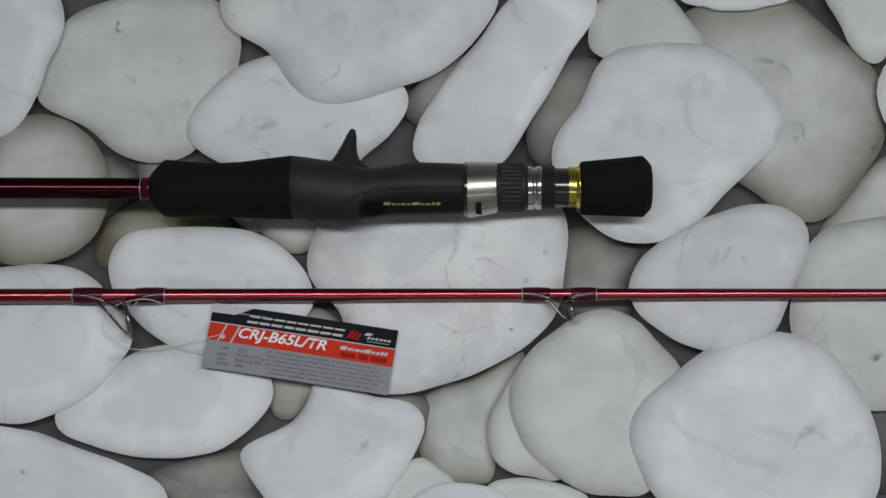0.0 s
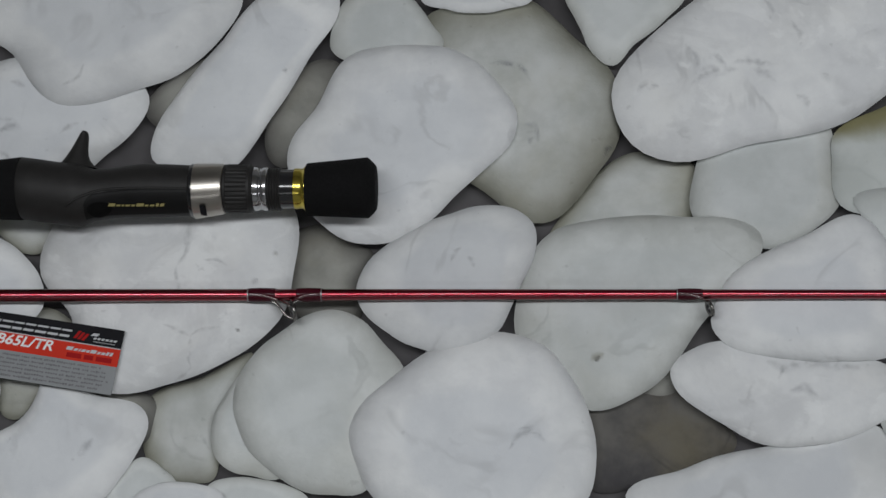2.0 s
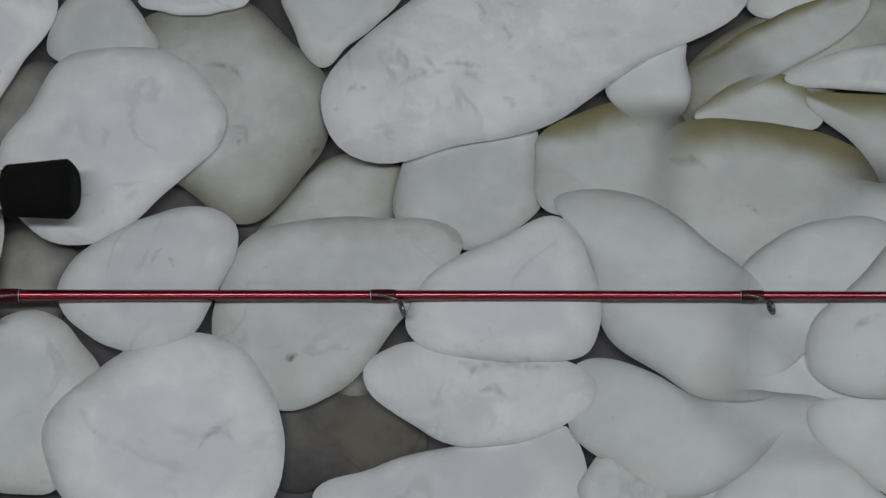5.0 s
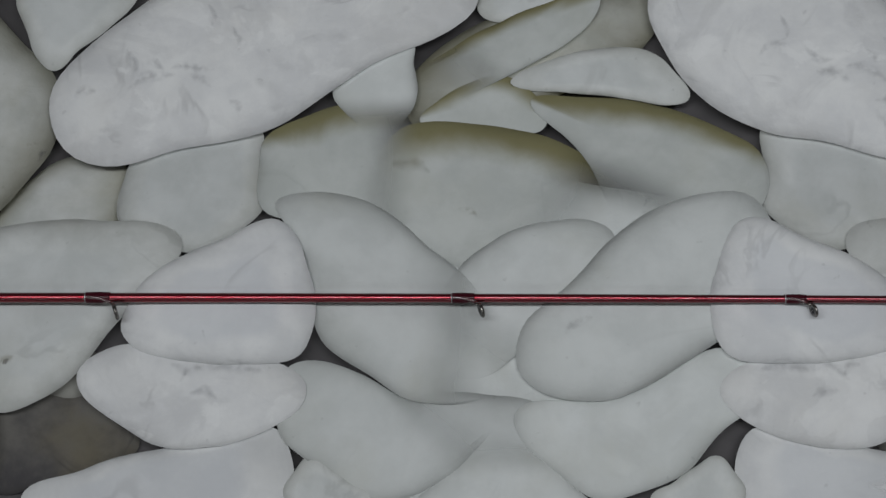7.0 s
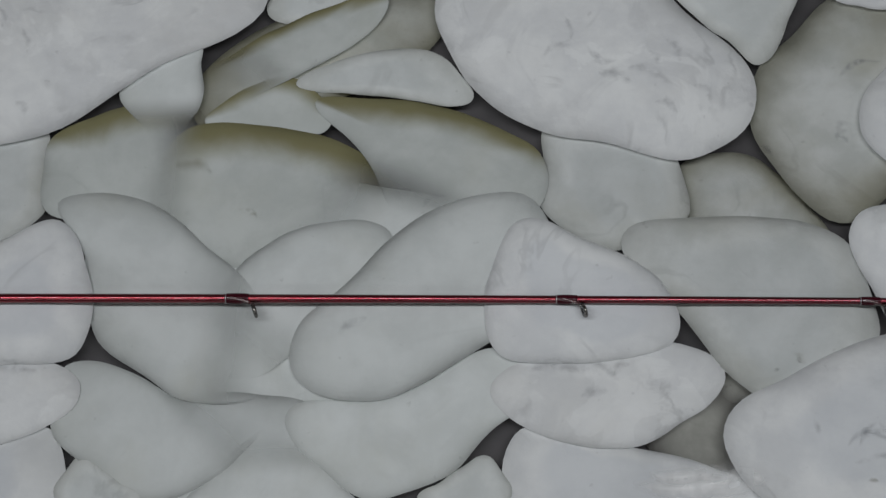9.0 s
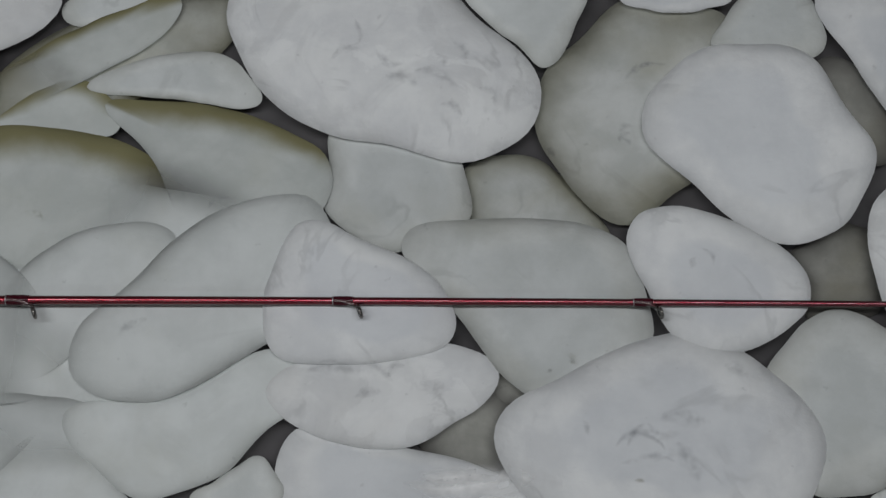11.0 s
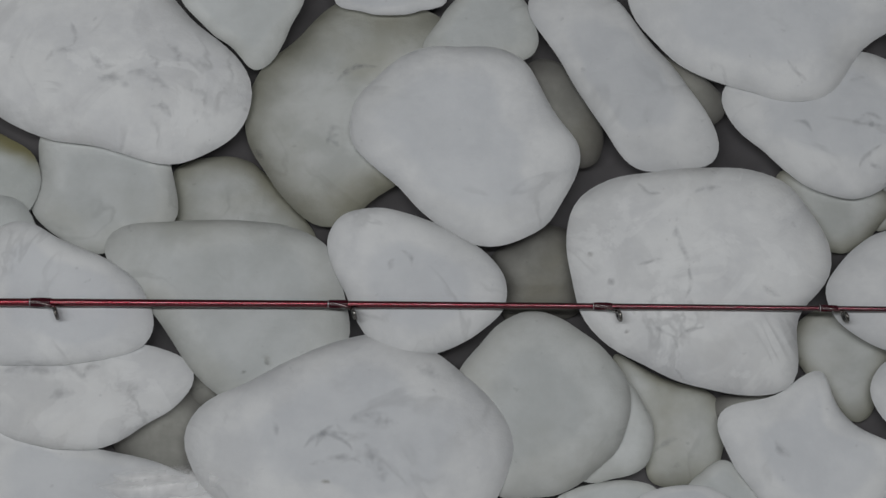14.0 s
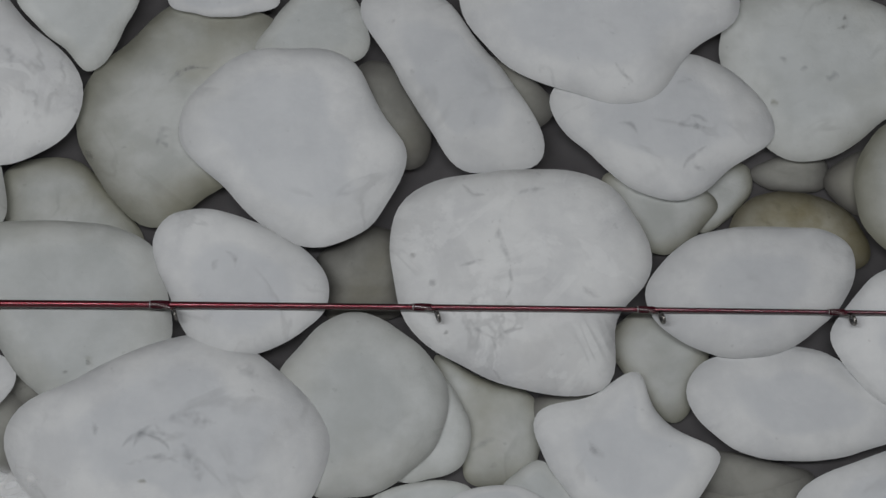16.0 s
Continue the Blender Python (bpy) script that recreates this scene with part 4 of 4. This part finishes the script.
def wrapped(x0, x1, parent, band_at, swell=0.0005):
    n = 8
    st = []
    for k in range(n + 1):
        s = k / n
        e = swell * (0.35 + 0.65 * math.sin(math.pi * min(max(s, 0.04), 0.96)) ** 0.5)
        st.append(along(x0 + (x1 - x0) * s, e))
    lathe("thread_wrap", st, WRAP, parent, "dark red thread under varnish", 28)
    lathe("trim_band", [along(band_at - 0.0002, swell * 0.8), along(band_at + 0.0002, swell * 0.8)], SILVER_BAND, parent, "fine silver trim band", 28)


def foot(x0, x1, parent):
    """The metal foot under the varnished thread: a slim ridge that swings to the lower side."""
    pts = []
    for k in range(6):
        q = k / 5
        x = x0 + (x1 - x0) * q
        y, z, r = rod_at(x)
        a = radians(80 - 50 * q ** 2.5)
        rr = r + 0.00042
        pts.append((x, y - rr * math.cos(a), z + rr * math.sin(a)))
    tube("foot", pts, 0.00065, VARNISH, parent, "glossy foot ridge under the thread")


def ring_points(cx, cy, cz, r, lean, swing):
    """A hoop across the rod, leaning along it."""
    out = []
    for k in range(14):
        a = 2 * math.pi * k / 14
        u, v = r * math.cos(a), r * math.sin(a)
        out.append((cx - u * math.sin(lean) + v * math.sin(swing), cy + u * math.cos(lean), cz + v * math.cos(swing)))
    return out


def double_guide(x_a0, x_a1, x_b0, x_b1, ring_x, r):
    y, z, rr = rod_at(ring_x)
    cy = y - rr - r * 1.22
    cz = max(0.0035 + r * 0.75, z)
    g = tube("guide", [(x_a1 - 0.004, y - rr * 0.8, z), (x_a1 + 0.0008, y - rr - r * 0.42, z + 0.0003), (ring_x - 0.003, cy - r * 0.45, cz - r * 0.5), (ring_x + 0.0006, cy - r * 0.75, cz - r * 0.6)], 0.0006, GUNMETAL, tip, "dark metal double-foot line guide")
    tube("leg", [(x_a1 - 0.003, y - rr * 0.8, z + 0.0006), (x_a1 + 0.003, y - rr - 0.0010, z + 0.002), (ring_x - 0.001, cy + r * 0.25, cz + r * 0.85)], 0.0006, GUNMETAL, g)
    tube("leg", [(x_b0 + 0.004, y - rr * 0.8, z), (x_b0 - 0.001, y - rr - 0.0006, z + 0.0003), (ring_x + 0.0008, cy + r * 0.9, cz)], 0.0007, GUNMETAL, g)
    tube("ring", ring_points(ring_x, cy, cz, r, radians(14), radians(12)), 0.0009, GUNMETAL, g, "polished dark guide ring", True)
    tube("insert", ring_points(ring_x, cy, cz, r - 0.0009, radians(14), radians(12)), 0.0005, CERAMIC, g, "dark ceramic ring insert", True)
    wrapped(x_a0, x_a1, g, x_a0 + 0.0004)
    wrapped(x_b0, x_b1, g, x_b1 - 0.0004)
    foot(x_a0 + 0.001, x_a1 + 0.001, g)
    foot(x_b1 - 0.001, x_b0 - 0.001, g)


def single_guide(ring_x, r, length):
    y, z, rr = rod_at(ring_x)
    cy = y - rr - r * 1.4
    cz = max(0.0022 + r, z)
    g = tube("guide", [(ring_x - length * 0.5, y - rr * 0.8, z + rr * 0.3), (ring_x - 0.0035, y - rr - 0.0002, z + rr * 0.3), (ring_x - 0.0010, cy + r * 0.9, cz + r * 0.3)], 0.00055, GUNMETAL, tip, "small dark metal single-foot line guide")
    tube("ring", ring_points(ring_x + 0.0004, cy, cz, r, radians(20), radians(7)), 0.0008, GUNMETAL, g, "polished dark guide ring", True)
    tube("insert", ring_points(ring_x + 0.0004, cy, cz, r - 0.0008, radians(20), radians(7)), 0.0007, CERAMIC, g, "dark ceramic ring insert", True)
    wrapped(ring_x - length, ring_x - 0.0025, g, ring_x - length + 0.0004, 0.0004)
    foot(ring_x - length + 0.001, ring_x - 0.0022, g)


double_guide(-0.1753, -0.1615, -0.1466, -0.1334, -0.1490, 0.0076)
double_guide(0.0243, 0.0368, 0.0462, 0.0577, 0.0450, 0.0042)
for gx, gr, gl in ((0.2280, 0.0032, 0.0140), (0.3900, 0.0027, 0.0130), (0.5355, 0.0025, 0.0120), (0.6680, 0.0023, 0.0115), (0.7845, 0.0022, 0.0110), (0.8830, 0.0021, 0.0105), (0.9660, 0.0020, 0.0100)):
    single_guide(gx, gr, gl)
tube("tip_top", [along(1.038)[:3], (1.043, rod_at(1.04)[0] - 0.002, 0.004), (1.046, rod_at(1.04)[0] - 0.003, 0.003)], 0.0007, GUNMETAL, tip, "metal tip guide")

# ---- rod butt section with the handle ----
butt = thing("rod_butt_section", "fishing rod butt section with black casting handle", "fishing rod")
AZ = 0.0158


def hx(p):
    return -0.0098 + (p - 784) * 0.0002486


def st(p, centre, r):
    """A station of the handle; p, centre and r count quarter millimetres from the rod's drawing."""
    return hx(p), 0.1030 - (centre - 334) * 0.0002640 - (p - 265) * 1.8e-6, AZ, r * 0.0002520


lathe("blank", [st(-420, 334, 19.5), st(0, 334, 19), st(246, 334.5, 18.5), st(290, 334.5, 18.5)], DEEP_RED, butt, "glossy deep red lacquer")
lathe("winding", [st(239, 335, 19.4), st(241, 335, 20.6), st(262, 335, 20.8), st(270, 335, 20)], WRAP, butt, "dark red thread under varnish")
lathe("trim_band", [st(239.8, 335, 20.7), st(241.6, 335, 20.9)], SILVER_BAND, butt, "fine silver trim band")
lathe("foregrip", [st(258, 335, 22), st(259, 335, 27), st(270, 335, 39), st(281, 334.5, 49), st(286, 334.5, 51), st(330, 336, 49), st(370, 337.7, 47.7), st(420, 337, 49.5), st(470, 334.5, 53.5), st(512, 332.5, 56.5), st(514, 332.5, 55.5)],
      FOAM, butt, "matte black foam foregrip")
lathe("reel_seat", [st(513, 332, 54.5), st(515, 332, 55.5), st(540, 335.5, 56), st(574, 340, 55.5), st(605, 343.5, 56), st(622, 345, 55), st(634, 345, 50), st(645, 344.5, 46.5), st(677, 341, 45), st(705, 338, 46.5), st(735, 336, 48), st(790, 336, 46.5), st(822, 336, 45), st(824, 336, 43)],
      SEAT, butt, "matte black moulded reel seat with trigger", 48)


def trigger():
    """The finger trigger: a tapered horn that sweeps up out of the seat."""
    rings, segs = 9, 16
    verts, faces = [], []
    for i in range(rings):
        s = i / (rings - 1)
        left = 556 + 55 * s ** 0.5
        right = 626 + 26 * (1 - s) ** 5
        mid, half = (left + right) / 2, (right - left) / 2
        if i == rings - 1:
            half *= 0.75
        up = 300 - 68 * s
        x, y, z, _ = st(mid, up, 1)
        for k in range(segs):
            a = 2 * math.pi * k / segs
            verts.append((x + half * 0.0002486 * math.cos(a), y, z + 0.0005 + (0.0056 - 0.0024 * s) * math.sin(a)))
    for i in range(rings - 1):
        for k in range(segs):
            k2 = (k + 1) % segs
            faces.append((i * segs + k, (i + 1) * segs + k, (i + 1) * segs + k2, i * segs + k2))
    faces.append(tuple((rings - 1) * segs + k for k in range(segs)))
    return mesh_of("trigger", verts, faces, SEAT)


part("trigger", trigger(), butt)


def side_plate():
    """The dark sunk panel of the seat below the reel foot."""
    verts, faces = [], []
    cols, rows = 40, 8
    for i in range(cols + 1):
        s = i / cols
        p = 636 + 185 * s
        top = 8.5 + float(np.interp(p, (515, 560, 600, 625, 645, 677, 720, 822), (361, 361, 359, 354, 347, 340, 337, 335)))
        c = float(np.interp(p, (515, 540, 574, 605, 622, 634, 645, 677, 705, 735, 790, 822), (332, 335.5, 340, 343.5, 345, 345, 344.5, 341, 338, 336, 336, 336)))
        r = float(np.interp(p, (515, 540, 574, 605, 622, 634, 645, 677, 705, 735, 790, 822), (55.5, 56, 55.5, 56, 55, 50, 46.5, 45, 46.5, 48, 46.5, 45)))
        for j in range(rows + 1):
            q = top + (c + r * 0.97 - top) * j / rows + max(0, 648 - p) * (1 - j / rows)
            lift = 0.9 * math.sin(math.pi * min(1, j / 2.0 + 0.001) / 2)
            rad = r + lift
            dy = max(-rad * 0.999, min(rad * 0.999, q - c))
            x, y, z, _ = st(p, q, 1)
            verts.append((x, y, AZ + math.sqrt(rad * rad - dy * dy) * 0.0002520 - (0.0004 if j in (0, rows) or i in (0, cols) else 0)))
    for i in range(cols):
        for j in range(rows):
            a = i * (rows + 1) + j
            faces.append((a, a + 1, a + rows + 2, a + rows + 1))
    me = mesh_of("side_panel", verts, faces, PANEL)
    return me


part("side_panel", side_plate(), butt, "deep black sunk panel")


def ridge():
    """The rolled edge that runs from the belly of the seat along the panel."""
    pts = []
    for p, q in ((604, 377), (614, 372.5), (625, 366), (640, 358), (655, 352.5), (671, 349), (700, 347), (740, 346.5), (822, 346)):
        c = float(np.interp(p, (515, 540, 574, 605, 622, 634, 645, 677, 705, 735, 790, 822), (332, 335.5, 340, 343.5, 345, 345, 344.5, 341, 338, 336, 336, 336)))
        r = float(np.interp(p, (515, 540, 574, 605, 622, 634, 645, 677, 705, 735, 790, 822), (55.5, 56, 55.5, 56, 55, 50, 46.5, 45, 46.5, 48, 46.5, 45)))
        x, y, z, _ = st(p, q, 1)
        sink = 3.0 if p < 606 else 1.4
        pts.append((x, y, AZ + (math.sqrt(r * r - (q - c) ** 2) - sink) * 0.0002520))
    tube("ridge", pts, 0.0007, SEAT, butt)


ridge()


def recess():
    """The scooped pocket under the reel foot, its shade given by a near-black patch."""
    verts, faces, n = [], [], 28
    for ring, k in ((1.0, 0), (0.75, 1), (0.35, 2)):
        for i in range(n):
            a = 2 * math.pi * i / n
            p = 660 + 22 * ring * math.cos(a) * (1.15 if math.cos(a) > 0 else 0.85)
            q = 379 + 9.5 * ring * math.sin(a) - 0.12 * (p - 664)
            c, r = float(np.interp(p, (630, 645, 677, 705), (345, 344.5, 341, 338))), float(np.interp(p, (630, 645, 677, 705), (52, 46.5, 45, 46.5))) + 2.6
            x, y, z, _ = st(p, q, 1)
            verts.append((x, y, AZ + math.sqrt(max(r * r - (q - c) ** 2, 4)) * 0.0002520 - 0.00025 * k))
    for k in range(2):
        for i in range(n):
            i2 = (i + 1) % n
            faces.append((k * n + i, k * n + i2, (k + 1) * n + i2, (k + 1) * n + i))
    faces.append(tuple(2 * n + i for i in range(n)))
    return mesh_of("recess", verts, faces, PIT)


part("recess", recess(), butt, "dark scooped pocket")


def ink_on_seat(name, p0, p1, q0, q1, parent):
    """A thin inked bar that lies on the curved seat."""
    verts = []
    for p in (p0, p1):
        for q in (q0, q1):
            c, r = 336.5, 51.6
            x, y, z, _ = st(p + (373 - q) * 0.6, q, 1)
            verts.append((x, y, AZ + math.sqrt(r * r - (q - c) ** 2) * 0.0002520))
    part(name, mesh_of(name, verts, [(0, 1, 3, 2)], GOLD_INK, False), parent)


bar_p = 680.0
for w, tall in ((12, 1), (7, 0), (4, 0), (8, 0), (6, 0), (13, 1), (6, 0), (8, 0), (5, 1), (7, 1)):
    ink_on_seat("logo_bar", bar_p, bar_p + w, 371.3 if tall else 372.8, 375.2, butt)
    bar_p += w + 2.6
lathe("collar", [st(820, 336, 47), st(822, 336, 48), st(828, 336.5, 48), st(829, 336.5, 46)], BARREL, butt, "black plastic collar")
lathe("hood", [st(826, 337, 46), st(827, 337, 49), st(830, 337, 49.3), st(852, 335, 47.3), st(877, 333, 45), st(879, 333, 44), st(880, 333, 42)], STEEL, butt, "brushed nickel reel seat hood", 56)
slot = [(p, q) for p in (841, 852) for q in (373, 384)]
verts = []
for p, q in slot:
    r = 50.6 - (p - 830) * 0.085
    x, y, z, _ = st(p, q, 1)
    verts.append((x, y, AZ + math.sqrt(max(r * r - (q - 336) ** 2, 1)) * 0.0002520 + 0.0002))
part("hood_slot", mesh_of("hood_slot", verts, [(0, 1, 3, 2)], CARD_BLACK, False), butt, "small dark slot in the hood")
lathe("locking_nut", [st(879, 332.5, 40), st(881, 332.5, 43), st(885, 332.5, 43)], SEAT, butt, "black locking nut")
lathe("grip_ring", [st(885, 332.5, 42.5), st(886, 332.5, 43.5), st(921, 332.5, 43), st(923, 332.5, 42)], SEAT, butt, "ribbed black grip ring", 120, ribs=30, rib_depth=0.0004)
lathe("nut_shoulder", [st(923, 332.5, 43), st(928, 332.5, 42.5), st(931, 332.5, 39), st(934, 332.5, 38)], SEAT, butt)
lathe("lock_ring", [st(932, 333, 37), st(934, 333, 39), st(940, 333, 39.2), st(943, 333, 38.2), st(945, 333, 36.5), st(947, 333, 36.5), st(949, 333, 38.2), st(952, 333, 39.2), st(957, 333, 39), st(959, 333, 37)], CHROME, butt, "polished silver lock ring")
thread_st = []
for k in range(11):
    thread_st += [st(958 + k * 2.4, 333.5, 38.4 if k % 2 else 36.8)]
lathe("threaded_barrel", thread_st, SEAT, butt, "black threaded barrel")
lathe("barrel_sleeve", [st(980, 333, 35.5), st(984, 333, 35), st(1008, 333, 34.5)], BARREL, butt, "glossy black sleeve")
lathe("gold_ring", [st(1005, 332.5, 34), st(1006, 332.5, 36), st(1012, 332.5, 36.4), st(1019, 332.5, 35.6), st(1022, 332.5, 37), st(1025, 332.5, 40), st(1029, 332.5, 40.5), st(1031, 332.5, 38)], GOLD, butt, "gold anodised trim ring", 56)
lathe("butt_cap", [st(1026, 334, 42), st(1028, 334, 46), st(1031, 334, 47), st(1080, 332.5, 50), st(1130, 331, 53.5), st(1137, 331, 54), st(1141, 331, 51), st(1149, 331, 43), st(1152, 331, 39), st(1153, 331, 33)], FOAM, butt, "matte black foam butt cap", 56)

# ---- paper tag tied to the tip section ----
tag = thing("rod_tag", "grey, red and black printed card tag tied with clear nylon", "tag")
C0, C1, C3 = Vector((-0.1123, 0.0532, 0)), Vector((-0.0300, 0.0402, 0)), Vector((-0.1167, 0.0242, 0))
ux, uy = (C1 - C0).normalized(), (C3 - C0)
CW, CH = (C1 - C0).length, uy.length
uy.normalize()
CZ = 0.0030


def on_card(u, v, h=0.0):
    """A point of the card: u, v from 0 to 1 across and down it."""
    return C0 + ux * (u * CW) + uy * (v * CH) + Vector((0, 0, CZ + h + 0.0006 * math.sin(math.pi * u)))


def ink(name, corners, mat, h, label="", parent=None):
    me_v, me_f, n = [], [], 10
    (a, b, c, d) = corners
    for i in range(n + 1):
        s = i / n
        for p, q in ((a, b), (d, c)):
            me_v.append(on_card(p[0] + (q[0] - p[0]) * s, p[1] + (q[1] - p[1]) * s, h))
    for i in range(n):
        me_f.append((2 * i, 2 * i + 1, 2 * i + 3, 2 * i + 2))
    return part(name, mesh_of(name, me_v, me_f, mat, False), parent or tag, label)


def quad(u0, v0, u1, v1, lean=0.0):
    return (u0 + lean, v0), (u1 + lean, v0), (u1, v1), (u0, v1)


verts, faces = [], []
for i in range(13):
    for v in (0, 1):
        for h in (0, -0.0004):
            verts.append(on_card(i / 12, v, h))
for i in range(12):
    a = 4 * i
    faces += [(a, a + 2, a + 6, a + 4), (a + 1, a + 5, a + 7, a + 3), (a, a + 4, a + 5, a + 1), (a + 2, a + 3, a + 7, a + 6)]
faces += [(0, 1, 3, 2), (48, 50, 51, 49)]
card = part("card", mesh_of("card", verts, faces, CARD_GREY, False), tag, "grey printed card")
ink("black_band", ((0.0, 0.14), (1.0, 0.0), (1.0, 0.29), (0.0, 0.29)), CARD_BLACK, 0.00012, "black printed band", card)
ink("silver_corner", ((0.0, 0.0), (0.22, 0.0), (0.125, 0.14), (0.0, 0.145)), CARD_LIGHT, 0.0002, "pale grey corner field", card)
ink("black_top", ((0.20, 0.0), (1.0, 0.0), (1.0, 0.06), (0.16, 0.10)), CARD_BLACK, 0.00016, "", card)
ink("red_band", quad(0.0, 0.30, 1.0, 0.57), CARD_RED, 0.00012, "red printed band", card)
ink("band_line", quad(0.0, 0.285, 1.0, 0.30), CARD_LIGHT, 0.0002, "", card)
ink("slash", quad(0.055, 0.30, 0.063, 0.58, 0.035), CARD_LIGHT, 0.0002, "", card)
ink("slash", quad(0.125, 0.30, 0.134, 0.58, 0.035), CARD_LIGHT, 0.0002, "", card)
# the brand line becomes plain pale bars of letter size
u = 0.205
for w in (0.058, 0.056, 0.060, 0.052, 0.056, 0.060, 0.056, 0.054):
    ink("logo_block", quad(u, 0.112, u + w, 0.140, 0.004), CARD_LIGHT, 0.0003, "", card)
    ink("logo_block", quad(u - 0.010, 0.196, u + w - 0.010, 0.232, 0.005), CARD_LIGHT, 0.0003, "", card)
    u += w + 0.009
for du in (0.0, 0.022, 0.044):
    ink("emblem", quad(0.735 + du, 0.11 + du * 0.6, 0.752 + du, 0.23 + du * 0.4, 0.022), CARD_DARK_RED, 0.0003, "small dark red emblem stripe", card)
ink("logo_block", quad(0.825, 0.11, 0.860, 0.155, 0.014), CARD_LIGHT, 0.0003, "", card)
for k in range(6):
    ink("logo_block", quad(0.842 + 0.022 * k, 0.172, 0.857 + 0.022 * k, 0.205, 0.006), CARD_LIGHT, 0.0003, "", card)
ink("logo_block", quad(0.845, 0.232, 0.965, 0.246, 0.0), CARD_GREY, 0.0003, "", card)
u = 0.71
for w, tall in ((0.034, 1), (0.020, 0), (0.010, 0), (0.020, 0), (0.016, 0), (0.032, 1), (0.016, 0), (0.020, 0), (0.014, 1), (0.014, 1)):
    ink("logo_block", quad(u, 0.365 if tall else 0.38, u + w, 0.42, 0.008), CARD_LIGHT, 0.0003, "", card)
    u += w + 0.006
ink("price_bar", quad(0.72, 0.455, 0.80, 0.53), CARD_DARK_RED, 0.0003, "", card)
ink("price_bar", quad(0.815, 0.455, 0.865, 0.53), CARD_DARK_RED, 0.0003, "", card)
ink("price_bar", quad(0.88, 0.455, 0.965, 0.53), CARD_DARK_RED, 0.0003, "", card)


def lettering(words, u, v, height, mat, width=None, h=0.0004, slant=0.0, weight=0.0):
    cu = bpy.data.curves.new("lettering", "FONT")
    cu.body, cu.size, cu.shear, cu.resolution_u, cu.offset = words, 1.0, slant, 3, weight
    tmp = bpy.data.objects.new("lettering", cu)
    me = bpy.data.meshes.new_from_object(tmp)
    bpy.data.objects.remove(tmp)
    xs, ys = [q.co.x for q in me.vertices], [q.co.y for q in me.vertices]
    x0, y0 = min(xs), min(ys)
    k = height / (max(ys) - y0)
    kx = width / (max(xs) - x0) if width else k * CH / CW
    for q in me.vertices:
        q.co = on_card(u + (q.co.x - x0) * kx, v + height - (q.co.y - y0) * k, h)
    me.materials.append(mat)
    return part("lettering", me, card)


lettering("CRJ-B65L/TR", 0.165, 0.315, 0.215, CARD_WHITE, 0.475, slant=0.25, weight=0.022)
for words, v in (("Length", 0.64), ("Lure", 0.725), ("Line", 0.80), ("Action", 0.875)):
    lettering(words, 0.075, v, 0.055, CARD_TEXT)
lettering("MAX 100 g", 0.175, 0.72, 0.055, CARD_TEXT, 0.15)
lettering("6'5\"", 0.180, 0.635, 0.055, CARD_TEXT, 0.050)
lettering("0.8-2.0 PE", 0.172, 0.795, 0.055, CARD_TEXT, 0.140)
ink("text_bar", quad(0.18, 0.888, 0.225, 0.918), CARD_TEXT, 0.0003, "", card)


def text_row(u, v, end, rnd):
    """A line of small print too fine to read: letter-sized bars in one mesh."""
    verts, faces = [], []
    while u < end:
        for _ in range(rnd.randint(2, 8)):
            w, top, low = rnd.uniform(0.006, 0.011), rnd.choice((0.0, 0.006, 0.006)), rnd.choice((0.024, 0.024, 0.030))
            if u + w > end:
                break
            n = len(verts)
            verts += [on_card(p, q, 0.0003) for p, q in ((u, v + top), (u + w, v + top), (u + w, v + low), (u, v + low))]
            faces.append((n, n + 3, n + 2, n + 1))
            u += w + 0.004
        u += rnd.uniform(0.006, 0.013)
    part("fine_print", mesh_of("fine_print", verts, faces, CARD_TEXT, False), card)


rnd = random.Random(4)
for row, (u0, u1) in enumerate(((0.335, 0.93), (0.335, 0.96), (0.335, 0.95), (0.335, 0.97), (0.345, 0.95), (0.36, 0.93))):
    text_row(u0, 0.612 + row * 0.063, u1, rnd)
lathe("eyelet", [(on_card(0.085, 0.50).x - 0.0010, on_card(0.085, 0.50).y, CZ + 0.0007, 0.0010), (on_card(0.085, 0.50).x + 0.0010, on_card(0.085, 0.50).y, CZ + 0.0007, 0.0008)], CARD_LIGHT, card, "reinforced tie hole", 12, 0.3)
loop = [(-0.1070, 0.0388, 0.0042),
        (-0.1205, 0.0355, 0.0040),
        (-0.1385, 0.0321, 0.0036),
        (-0.1505, 0.0328, 0.0036),
        (-0.1590, 0.0383, 0.0042),
        (-0.1610, 0.0435, 0.0060),
        (-0.1565, 0.0497, 0.0085),
        (-0.1485, 0.0524, 0.0098),
        (-0.1405, 0.0532, 0.0092),
        (-0.1325, 0.0509, 0.0070),
        (-0.1245, 0.0472, 0.0046)]
tube("tie", loop, 0.00017, NYLON, tag, "clear nylon tie loop", segs=8)
